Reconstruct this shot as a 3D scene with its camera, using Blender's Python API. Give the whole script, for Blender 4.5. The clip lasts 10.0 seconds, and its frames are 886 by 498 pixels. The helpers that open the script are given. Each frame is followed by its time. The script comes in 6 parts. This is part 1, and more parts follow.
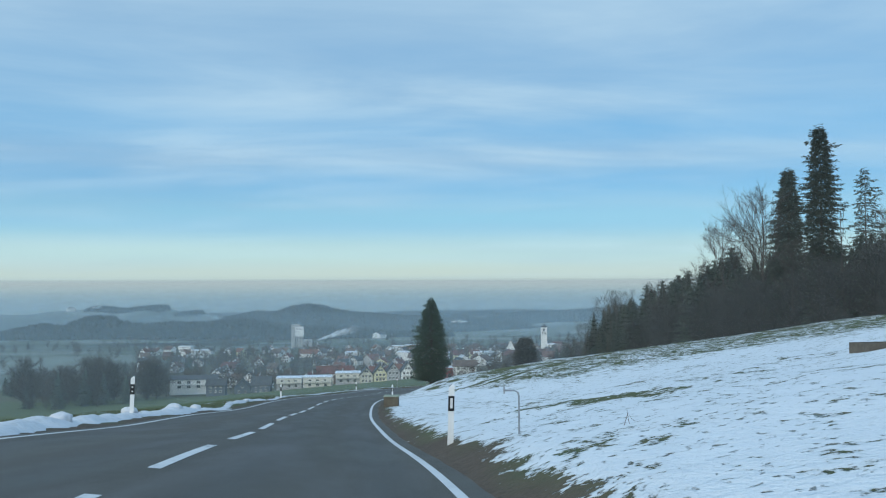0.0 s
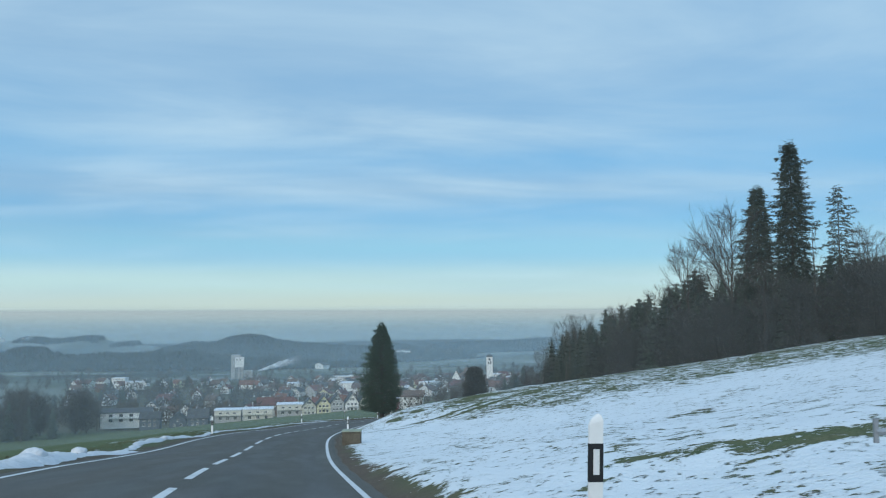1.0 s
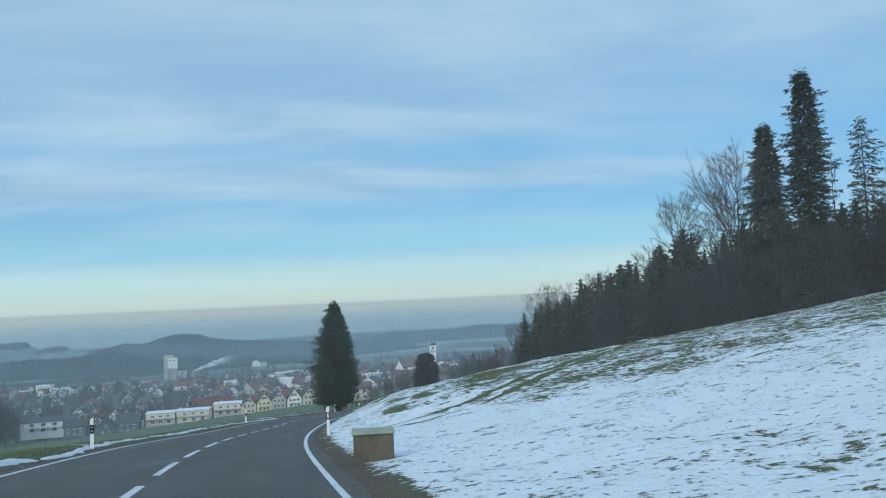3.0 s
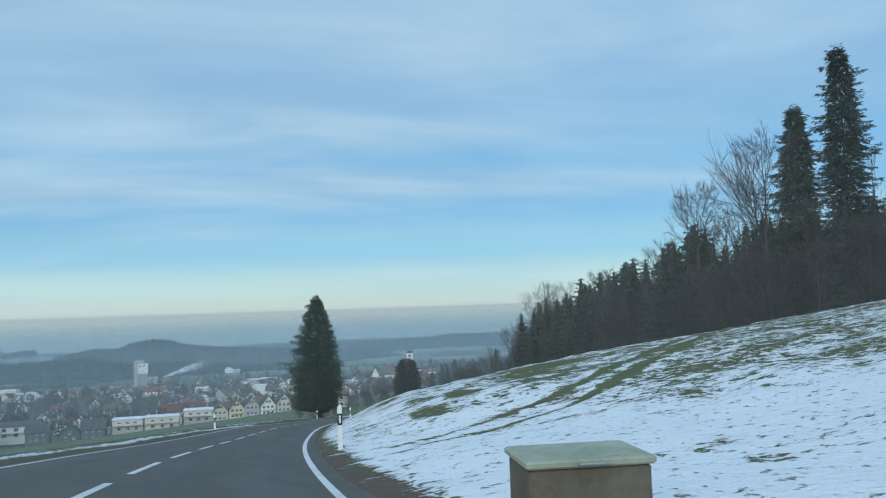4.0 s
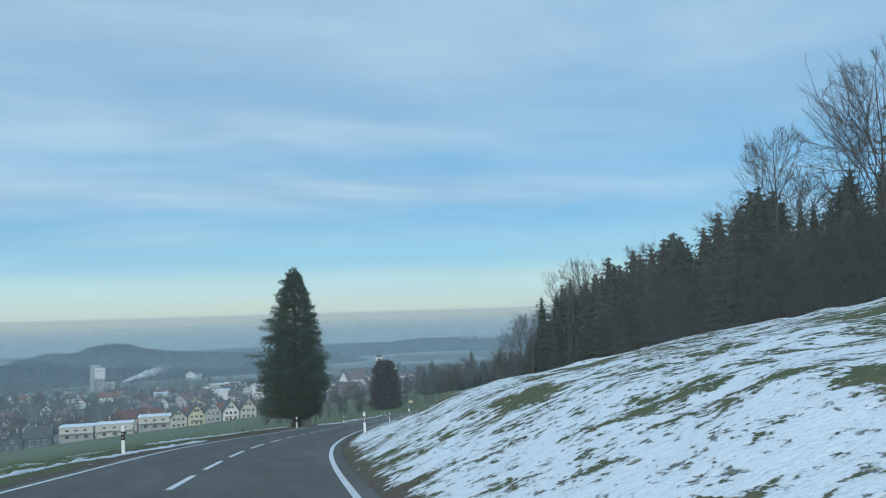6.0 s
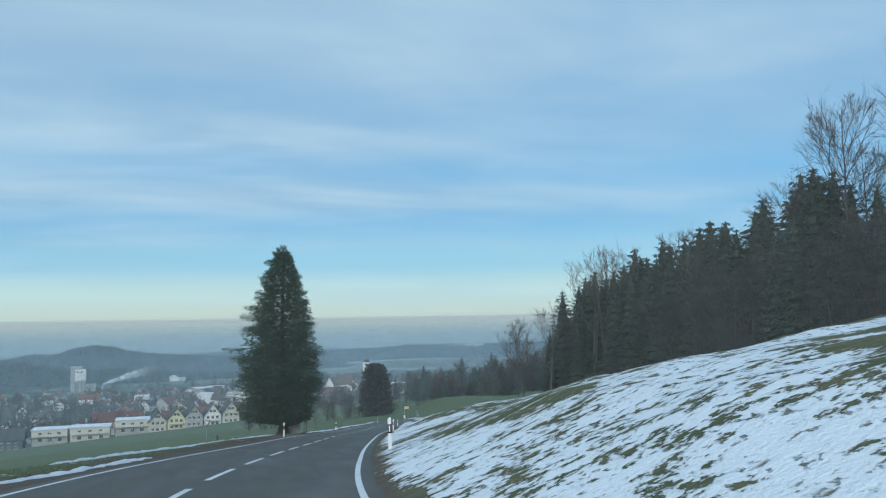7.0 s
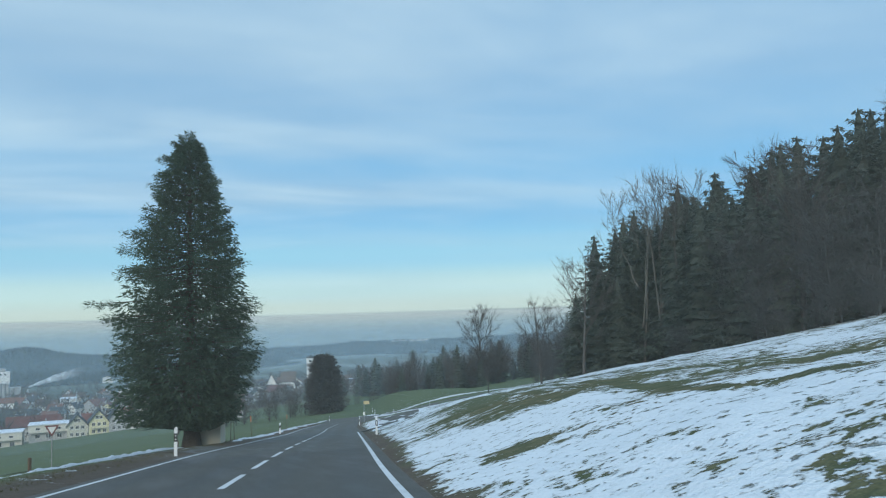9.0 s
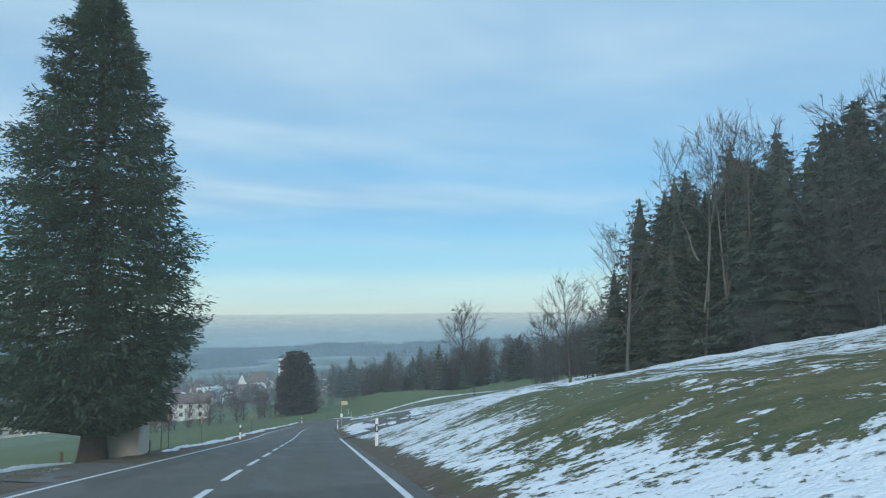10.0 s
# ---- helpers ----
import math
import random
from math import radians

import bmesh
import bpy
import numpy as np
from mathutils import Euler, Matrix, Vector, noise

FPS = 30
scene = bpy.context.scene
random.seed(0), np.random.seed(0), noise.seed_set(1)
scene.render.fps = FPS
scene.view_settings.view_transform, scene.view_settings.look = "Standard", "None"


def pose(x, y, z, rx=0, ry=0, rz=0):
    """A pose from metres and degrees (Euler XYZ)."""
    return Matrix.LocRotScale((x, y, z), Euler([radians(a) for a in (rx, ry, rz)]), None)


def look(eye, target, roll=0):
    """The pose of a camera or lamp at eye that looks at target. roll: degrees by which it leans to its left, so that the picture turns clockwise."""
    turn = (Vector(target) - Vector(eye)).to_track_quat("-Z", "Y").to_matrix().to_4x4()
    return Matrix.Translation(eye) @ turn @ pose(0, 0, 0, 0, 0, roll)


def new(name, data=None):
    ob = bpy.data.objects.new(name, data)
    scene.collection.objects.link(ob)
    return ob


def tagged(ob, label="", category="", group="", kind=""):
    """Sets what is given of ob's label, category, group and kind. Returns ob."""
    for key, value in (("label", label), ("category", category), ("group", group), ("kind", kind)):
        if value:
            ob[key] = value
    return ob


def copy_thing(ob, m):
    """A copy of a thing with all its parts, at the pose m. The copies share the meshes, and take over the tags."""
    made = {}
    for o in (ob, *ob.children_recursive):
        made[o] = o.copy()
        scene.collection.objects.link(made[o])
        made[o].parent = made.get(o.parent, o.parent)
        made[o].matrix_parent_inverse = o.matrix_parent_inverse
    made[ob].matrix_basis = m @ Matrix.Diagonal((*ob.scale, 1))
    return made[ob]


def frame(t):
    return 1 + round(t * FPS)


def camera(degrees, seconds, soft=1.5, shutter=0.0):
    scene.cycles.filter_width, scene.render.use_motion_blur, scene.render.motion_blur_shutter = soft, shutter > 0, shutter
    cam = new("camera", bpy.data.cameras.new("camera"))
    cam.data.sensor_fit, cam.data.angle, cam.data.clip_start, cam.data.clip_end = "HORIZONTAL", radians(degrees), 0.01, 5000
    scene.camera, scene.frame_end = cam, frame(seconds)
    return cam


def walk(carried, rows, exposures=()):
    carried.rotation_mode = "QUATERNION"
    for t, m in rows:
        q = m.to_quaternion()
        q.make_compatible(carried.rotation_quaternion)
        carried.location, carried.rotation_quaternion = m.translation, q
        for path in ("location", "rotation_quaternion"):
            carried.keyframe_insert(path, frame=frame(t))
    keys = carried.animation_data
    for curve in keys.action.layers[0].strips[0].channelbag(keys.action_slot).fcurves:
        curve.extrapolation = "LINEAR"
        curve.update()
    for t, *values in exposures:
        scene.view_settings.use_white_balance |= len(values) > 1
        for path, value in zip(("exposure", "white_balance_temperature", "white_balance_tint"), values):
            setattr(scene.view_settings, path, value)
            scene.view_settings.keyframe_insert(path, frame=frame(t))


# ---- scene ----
cam = camera(55.0, 10.0, soft=1.15, shutter=0.04)
PATH = [
    (0, (6.619, -6.919, 3.778), (6.653, -4.921, 3.856), -0.2),
    (0.5, (5.954, -1.625, 3.126), (6.061, 0.371, 3.188), -0.0),
    (1, (5.252, 3.736, 2.517), (5.418, 5.723, 2.665), -0.2),
    (1.5, (4.567, 9.142, 1.61), (4.77, 11.126, 1.763), -0.9),
    (2, (4.045, 14.787, 0.955), (4.28, 16.767, 1.101), -2.5),
    (2.5, (3.478, 20.835, 0.231), (3.758, 22.812, 0.342), -3.0),
    (3.8, (2.257, 37.276, -1.727), (2.621, 39.237, -1.577), -1.8),
    (4, (2.135, 40.173, -2.157), (2.509, 42.132, -2.015), -1.9),
    (4.5, (1.843, 46.606, -2.778), (2.236, 48.561, -2.624), -3.0),
    (5, (1.686, 53.926, -3.58), (2.101, 55.878, -3.438), -2.7),
    (5.2, (1.627, 56.717, -3.878), (2.045, 58.667, -3.732), -2.3),
    (6.5, (1.98, 77.255, -6.148), (2.452, 79.192, -5.991), -1.5),
    (7, (2.371, 84.625, -6.94), (2.852, 86.559, -6.772), -0.9),
    (7.5, (2.956, 92.597, -7.89), (3.452, 94.528, -7.724), -0.9),
    (8, (3.868, 100.786, -8.798), (4.402, 102.706, -8.636), -1.8),
    (8.5, (4.876, 109.086, -9.649), (5.455, 110.994, -9.493), -2.0),
    (9, (6.069, 117.289, -10.602), (6.68, 119.187, -10.445), -1.7),
    (9.5, (7.353, 125.65, -11.564), (7.995, 127.538, -11.401), -1.0),
    (10, (8.821, 134.098, -12.523), (9.486, 135.977, -12.358), -0.5),
]
walk(cam, [(t, look(eye, target, roll)) for t, eye, target, roll in PATH], exposures=[(0.0, 0.03, 6540, 7.5), (4.5, 0.03, 6600, 7.5), (8.0, 0.06, 6680, 7.5), (9.0, 0.12, 6710, 7.5), (10.0, 0.20, 6740, 7.5)])

# ---- world and sun ----
world = bpy.data.worlds.new("winter_sky")
scene.world = world
world.use_nodes = True
SUN_EL, SUN_AZ = radians(24), radians(215)


def build_sky():
    nt = world.node_tree
    nt.nodes.clear()
    N, L = nt.nodes.new, nt.links.new

    def math_node(op, a, b=None, clamp=False):
        n = N("ShaderNodeMath")
        n.operation, n.use_clamp = op, clamp
        for k, v in enumerate((a, b)):
            if v is None:
                continue
            if isinstance(v, (int, float)):
                n.inputs[k].default_value = v
            else:
                L(v, n.inputs[k])
        return n.outputs[0]

    def ramp(src, stops):
        n = N("ShaderNodeValToRGB")
        n.color_ramp.interpolation = "EASE"
        els = n.color_ramp.elements
        while len(els) < len(stops):
            els.new(0.5)
        for e, (p, c) in zip(els, stops):
            e.position, e.color = p, (*c, 1)
        L(src, n.inputs[0])
        return n.outputs[0]

    def mix(f, a, b):
        n = N("ShaderNodeMix")
        n.data_type = "RGBA"
        for k, v in ((0, f), (6, a), (7, b)):
            if isinstance(v, (int, float)):
                n.inputs[k].default_value = v
            elif isinstance(v, tuple):
                n.inputs[k].default_value = (*v, 1)
            else:
                L(v, n.inputs[k])
        return n.outputs[2]

    out, bg, co = N("ShaderNodeOutputWorld"), N("ShaderNodeBackground"), N("ShaderNodeTexCoord")
    sky = N("ShaderNodeTexSky")
    sky.sky_type, sky.sun_disc, sky.sun_elevation, sky.sun_rotation = "NISHITA", False, SUN_EL, SUN_AZ
    sky.air_density, sky.dust_density, sky.ozone_density = 1.0, 0.6, 2.5
    dim = N("ShaderNodeVectorMath")
    dim.operation = "SCALE"
    dim.inputs[3].default_value = SKY_GAIN
    L(sky.outputs[0], dim.inputs[0])
    xyz = N("ShaderNodeSeparateXYZ")
    L(co.outputs["Generated"], xyz.inputs[0])
    x, y, z = xyz.outputs
    h = math_node("MAXIMUM", z, 0.0)
    # clouds lie on a flat deck overhead, so that they draw out into streaks towards the horizon
    inv = math_node("DIVIDE", 1.0, math_node("ADD", h, 0.06))
    flat = N("ShaderNodeCombineXYZ")
    L(math_node("MULTIPLY", x, inv), flat.inputs[0])
    L(math_node("MULTIPLY", y, inv), flat.inputs[1])

    def deck(scale, turn, stretch, detail, rough):
        m = N("ShaderNodeMapping")
        m.inputs["Rotation"].default_value = (0, 0, radians(turn))
        m.inputs["Scale"].default_value = (scale, scale * stretch, 1)
        m.inputs["Location"].default_value = (2.3, 1.1, 0.4)
        L(flat.outputs[0], m.inputs[0])
        n = N("ShaderNodeTexNoise")
        n.inputs["Scale"].default_value, n.inputs["Detail"].default_value, n.inputs["Roughness"].default_value = 1.0, detail, rough
        n.inputs["Distortion"].default_value = 0.35
        L(m.outputs[0], n.inputs["Vector"])
        return n.outputs["Fac"]

    broad, fine = deck(0.20, 8, 1.9, 5, 0.5), deck(0.60, -6, 1.7, 6, 0.55)
    # how closed the deck is, by height above the horizon
    cover = ramp(h, [(0.0, (0.35,) * 3), (0.04, (0.62,) * 3), (0.08, (0.14,) * 3), (0.112, (0.10,) * 3), (0.142, (0.55,) * 3), (0.172, (0.34,) * 3), (0.21, (0.64,) * 3), (0.28, (0.74,) * 3), (0.5, (0.6,) * 3), (1.0, (0.5,) * 3)])
    n1 = math_node("ADD", math_node("MULTIPLY", broad, 1.5), math_node("MULTIPLY", fine, 0.75))
    cloud = math_node("ADD", math_node("MULTIPLY", math_node("SUBTRACT", n1, 1.1), 1.3), cover, clamp=True)
    tone = ramp(fine, [(0.3, CLOUD_DARK), (0.7, CLOUD_LIGHT)])
    low = ramp(h, [(0.0, (0.48, 0.60, 0.61)), (0.010, (0.56, 0.70, 0.67)), (0.035, (0.53, 0.77, 0.79)), (0.07, (0.27, 0.61, 0.86)), (0.12, (0.145, 0.48, 0.85)), (0.3, (0.23, 0.49, 0.8)), (1.0, (0.16, 0.34, 0.7))])
    clear = mix(0.25, low, dim.outputs[0])
    whole = mix(math_node("MULTIPLY", cloud, 0.92), clear, tone)
    # near the horizon the pale glow shows through
    glow = ramp(h, [(0.0, (0.9,) * 3), (0.045, (0.75,) * 3), (0.10, (0.0,) * 3)])
    L(mix(math_node("MULTIPLY", glow, 0.85), whole, low), bg.inputs[0])
    # the deck is brighter overhead than near the horizon, as under any high overcast
    lift = ramp(h, [(0.40, (1.0,) * 3), (0.85, (ZENITH,) * 3)])
    L(math_node("MULTIPLY", lift, SKY_LEVEL), bg.inputs[1])
    L(bg.outputs[0], out.inputs[0])


SKY_GAIN, SKY_LEVEL, ZENITH = 0.10, 1.0, 1.55
CLOUD_DARK, CLOUD_LIGHT = (0.32, 0.50, 0.70), (0.49, 0.68, 0.84)
build_sky()

sun = new("sun", bpy.data.lights.new("sun", "SUN"))
sun.data.energy, sun.data.angle, sun.data.color = 1.5, radians(30), (1.0, 0.95, 0.87)
sun.matrix_basis = look((0, 0, 0), (-math.sin(SUN_AZ) * math.cos(SUN_EL), -math.cos(SUN_AZ) * math.cos(SUN_EL), -math.sin(SUN_EL)))
scene.view_settings.exposure = 0.0

# ---- materials ----
MATS = {}


class Nodes:
    """A small builder for node materials."""

    def __init__(self, name):
        self.m = bpy.data.materials.new(name)
        self.m.use_nodes = True
        self.t = self.m.node_tree
        self.t.nodes.clear()
        self.out = self.t.nodes.new("ShaderNodeOutputMaterial")

    def n(self, kind, **inputs):
        node = self.t.nodes.new(kind)
        for k, v in inputs.items():
            self.put(node.inputs[k.replace("_", " ")], v)
        return node

    def put(self, socket, v):
        if isinstance(v, bpy.types.NodeSocket):
            self.t.links.new(v, socket)
        elif isinstance(v, tuple) and len(v) == 3 and socket.type == "RGBA":
            socket.default_value = (*v, 1)
        else:
            socket.default_value = v

    def pos(self):
        return self.n("ShaderNodeNewGeometry").outputs["Position"]

    def scaled(self, src, s):
        node = self.n("ShaderNodeMapping")
        node.inputs["Scale"].default_value = s
        self.t.links.new(src, node.inputs["Vector"])
        return node.outputs[0]

    def turned(self, src, degrees, s):
        """Coordinates turned about z, then stretched."""
        node = self.n("ShaderNodeMapping")
        node.inputs["Rotation"].default_value = (0, 0, radians(degrees))
        self.t.links.new(src, node.inputs["Vector"])
        return self.scaled(node.outputs[0], s)

    def noise(self, src, scale, detail=4, rough=0.55, distort=0.0):
        node = self.n("ShaderNodeTexNoise", Vector=src, Scale=scale, Detail=detail, Roughness=rough, Distortion=distort)
        return node.outputs["Fac"]

    def calc(self, op, a, b=0.0, clamp=False):
        node = self.t.nodes.new("ShaderNodeMath")
        node.operation, node.use_clamp = op, clamp
        self.put(node.inputs[0], a)
        self.put(node.inputs[1], b)
        return node.outputs[0]

    def ramp(self, src, stops, mode="LINEAR"):
        node = self.t.nodes.new("ShaderNodeValToRGB")
        node.color_ramp.interpolation = mode
        els = node.color_ramp.elements
        while len(els) < len(stops):
            els.new(0.5)
        for e, (p, c) in zip(els, stops):
            c = c if isinstance(c, tuple) else (c, c, c)
            e.position, e.color = p, (*c, 1)
        self.t.links.new(src, node.inputs[0])
        return node.outputs[0]

    def mix(self, f, a, b):
        node = self.t.nodes.new("ShaderNodeMix")
        node.data_type = "RGBA"
        for k, v in ((0, f), (6, a), (7, b)):
            self.put(node.inputs[k], v)
        return node.outputs[2]

    def bump(self, height, strength, distance):
        return self.n("ShaderNodeBump", Height=height, Strength=strength, Distance=distance).outputs[0]

    def done(self, color, rough=0.8, normal=None, metal=0.0, spec=0.3):
        b = self.n("ShaderNodeBsdfPrincipled")
        self.put(b.inputs["Base Color"], color)
        self.put(b.inputs["Roughness"], rough)
        b.inputs["Metallic"].default_value = metal
        b.inputs["Specular IOR Level"].default_value = spec
        if normal is not None:
            self.t.links.new(normal, b.inputs["Normal"])
        self.t.links.new(b.outputs[0], self.out.inputs[0])
        return self.m


def tinted(name, a, b, scale, rough=0.8, detail=4, relief=0.0, fine=0.0, metal=0.0, spec=0.3, each=0.0):
    """A surface that wanders between two colours, with a finer grain and relief; each: how much single objects differ."""
    if name in MATS:
        return MATS[name]
    k = Nodes(name)
    p = k.n("ShaderNodeTexCoord").outputs["Object"]
    f = k.noise(p, scale, detail)
    g = k.noise(p, fine or scale * 7, 3)
    f = k.calc("ADD", k.calc("MULTIPLY", f, 0.7), k.calc("MULTIPLY", g, 0.3))
    col = k.ramp(f, [(0.3, a), (0.7, b)])
    if each:
        r = k.n("ShaderNodeObjectInfo").outputs["Random"]
        hsv = k.n("ShaderNodeHueSaturation", Color=col)
        k.put(hsv.inputs["Value"], k.calc("ADD", k.calc("MULTIPLY", r, 2 * each), 1 - each))
        k.put(hsv.inputs["Hue"], k.calc("ADD", k.calc("MULTIPLY", r, 0.03), 0.485))
        col = hsv.outputs[0]
    nrm = k.bump(g, 0.6, relief) if relief else None
    MATS[name] = k.done(col, rough, nrm, metal, spec)
    return MATS[name]


def ground_material():
    k = Nodes("winter_meadow")
    p = k.pos()
    snow = k.n("ShaderNodeAttribute")
    snow.attribute_name = "snow"
    kind = k.n("ShaderNodeAttribute")
    kind.attribute_name = "kind"
    rgb = k.n("ShaderNodeSeparateColor", Color=kind.outputs["Color"])
    dirt, wood, frost = rgb.outputs
    # grass
    g1, g2, g3 = k.noise(p, 0.09, 5), k.noise(p, 1.3, 6, 0.62), k.noise(p, 14, 3)
    grass = k.mix(g1, (0.070, 0.120, 0.048), (0.110, 0.150, 0.068))
    grass = k.mix(k.ramp(g2, [(0.35, 0.0), (0.75, 0.7)]), grass, (0.12, 0.105, 0.05))
    grass = k.mix(k.ramp(g3, [(0.3, 0.55), (0.6, 0.0)]), grass, (0.035, 0.058, 0.022))
    olive = k.mix(k.ramp(g2, [(0.34, 0.0), (0.66, 1.0)]), (0.052, 0.060, 0.026), (0.185, 0.150, 0.080))
    olive = k.mix(k.ramp(g3, [(0.3, 0.6), (0.6, 0.0)]), olive, (0.048, 0.045, 0.022))
    grass = k.mix(k.calc("MULTIPLY", kind.outputs["Alpha"], k.ramp(g1, [(0.3, 0.35), (0.65, 1.0)])), grass, olive)
    earth = k.mix(g2, (0.075, 0.055, 0.04), (0.15, 0.115, 0.085))
    earth = k.mix(k.ramp(g3, [(0.45, 0.0), (0.7, 0.6)]), earth, (0.05, 0.04, 0.03))
    stalks = k.noise(k.scaled(p, (1.0, 1.0, 1.0)), 38, 2)
    grass = k.mix(k.ramp(stalks, [(0.52, 0.0), (0.72, 0.6)]), grass, (0.17, 0.16, 0.085))
    base = k.mix(dirt, grass, earth)
    # distance: frosted fields and woods
    fields = k.mix(k.ramp(k.noise(p, 0.004, 3), [(0.4, 0.0), (0.6, 1.0)]), (0.085, 0.10, 0.075), (0.19, 0.215, 0.185))
    base = k.mix(frost, base, fields)
    woods = k.mix(k.noise(p, 0.05, 6), (0.012, 0.020, 0.018), (0.05, 0.06, 0.05))
    base = k.mix(wood, base, woods)
    # snow lies thick, with holes and tufts showing through
    # the slope is stepped along its contours, and the snow lies in the steps
    q = k.turned(p, 30, (1.0, 0.85, 1.0))
    q2 = k.turned(p, 36, (1.0, 0.5, 1.0))
    h1, h2, h3, h4 = k.noise(q, 0.3, 3, 0.5, 0.3), k.noise(q, 1.2, 3, 0.5, 0.4), k.noise(q, 3.9, 4, 0.62, 0.2), k.noise(p, 13, 3, 0.6)
    holes = k.calc("ADD", k.calc("MULTIPLY", k.calc("SUBTRACT", h1, 0.5), 0.42), k.calc("MULTIPLY", k.calc("SUBTRACT", h2, 0.5), 0.66))
    holes = k.calc("ADD", holes, k.calc("MULTIPLY", k.calc("SUBTRACT", h3, 0.5), 0.90))
    holes = k.calc("ADD", holes, k.calc("MULTIPLY", k.calc("SUBTRACT", h4, 0.5), 0.40))
    cover = k.calc("ADD", snow.outputs["Fac"], k.calc("MULTIPLY", holes, 1.75))
    lay = k.ramp(cover, [(0.455, 0.0), (0.49, 0.8), (0.53, 1.0)])
    # dark specks of base colour, painted in for the shaded dents of the snow
    spots = k.ramp(k.noise(k.turned(p, 24, (1.0, 0.7, 1.0)), 5.2, 3, 0.6, 0.3), [(0.30, 0.85), (0.385, 0.0)])
    lay = k.calc("MULTIPLY", lay, k.calc("SUBTRACT", 1.0, spots))
    white = k.mix(h2, (0.66, 0.695, 0.71), (0.76, 0.79, 0.80))
    white = k.mix(k.ramp(h4, [(0.25, 0.35), (0.5, 0.0)]), white, (0.60, 0.63, 0.645))
    white = k.mix(k.ramp(cover, [(0.5, 0.45), (0.66, 0.0)]), white, (0.50, 0.52, 0.48))
    col = k.mix(lay, base, white)
    high = k.calc("ADD", k.calc("MULTIPLY", lay, 0.8), k.calc("ADD", k.calc("MULTIPLY", k.calc("ADD", h3, g2), 0.5), k.calc("MULTIPLY", g3, 0.3)))
    rough = k.ramp(lay, [(0.0, 0.9), (1.0, 0.62)])
    return k.done(col, rough, k.bump(high, 1.0, 0.13), spec=0.25)


def asphalt_material():
    k = Nodes("worn_asphalt")
    p = k.pos()
    a, b, c = k.noise(p, 0.35, 5), k.noise(p, 3.0, 4), k.noise(p, 90, 2)
    lane = k.n("ShaderNodeAttribute")
    lane.attribute_name = "lane"
    wet = k.noise(k.scaled(p, (1.0, 0.12, 1.0)), 0.8, 4)
    col = k.mix(a, (0.098, 0.091, 0.075), (0.142, 0.132, 0.110))
    col = k.mix(k.ramp(b, [(0.4, 0.0), (0.75, 0.4)]), col, (0.135, 0.135, 0.125))
    col = k.mix(k.ramp(c, [(0.35, 0.5), (0.65, 0.0)]), col, (0.03, 0.03, 0.031))
    # tyres have polished two darker strips in each lane
    col = k.mix(k.calc("MULTIPLY", lane.outputs["Fac"], 0.35), col, (0.055, 0.055, 0.055))
    salt = k.ramp(wet, [(0.52, 0.0), (0.72, 0.45)])
    col = k.mix(salt, col, (0.19, 0.19, 0.19))
    rough = k.ramp(k.calc("ADD", wet, k.calc("MULTIPLY", lane.outputs["Fac"], -0.18)), [(0.25, 0.62), (0.6, 0.88)])
    return k.done(col, rough, k.bump(k.calc("ADD", c, k.calc("MULTIPLY", b, 0.5)), 0.5, 0.012), spec=0.25)


def paint_material():
    k = Nodes("road_paint")
    p = k.pos()
    a, b = k.noise(p, 1.2, 4), k.noise(p, 18, 4)
    col = k.mix(a, (0.50, 0.51, 0.51), (0.72, 0.72, 0.71))
    col = k.mix(k.ramp(k.calc("ADD", k.calc("MULTIPLY", a, 0.4), k.calc("MULTIPLY", b, 0.6)), [(0.30, 0.75), (0.45, 0.0)]), col, (0.16, 0.16, 0.16))
    return k.done(col, 0.7, k.bump(b, 0.4, 0.006))


def snow_material():
    k = Nodes("ploughed_snow")
    p = k.pos()
    a, b = k.noise(p, 0.9, 4), k.noise(p, 7, 4)
    col = k.mix(a, (0.54, 0.55, 0.57), (0.66, 0.67, 0.68))
    col = k.mix(k.ramp(b, [(0.3, 0.45), (0.5, 0.0)]), col, (0.42, 0.41, 0.39))
    return k.done(col, 0.65, k.bump(b, 0.8, 0.05), spec=0.25)


def leaf_material(name, a, b, c):
    k = Nodes(name)
    r = k.n("ShaderNodeNewGeometry").outputs["Random Per Island"]
    o = k.n("ShaderNodeObjectInfo").outputs["Random"]
    col = k.ramp(r, [(0.0, a), (0.6, b), (1.0, c)])
    hsv = k.n("ShaderNodeHueSaturation", Color=col)
    k.put(hsv.inputs["Value"], k.calc("ADD", k.calc("MULTIPLY", o, 0.4), 0.8))
    d, tr = k.n("ShaderNodeBsdfDiffuse", Color=hsv.outputs[0]), k.n("ShaderNodeBsdfTranslucent", Color=hsv.outputs[0])
    g = k.n("ShaderNodeBsdfGlossy", Color=(0.5, 0.5, 0.5), Roughness=0.5)
    m1, m2 = k.n("ShaderNodeMixShader", Fac=0.42), k.n("ShaderNodeMixShader", Fac=0.035)
    for node, a1, b1 in ((m1, d, tr), (m2, m1, g)):
        k.t.links.new(a1.outputs[0], node.inputs[1])
        k.t.links.new(b1.outputs[0], node.inputs[2])
    k.t.links.new(m2.outputs[0], k.out.inputs[0])
    return k.m


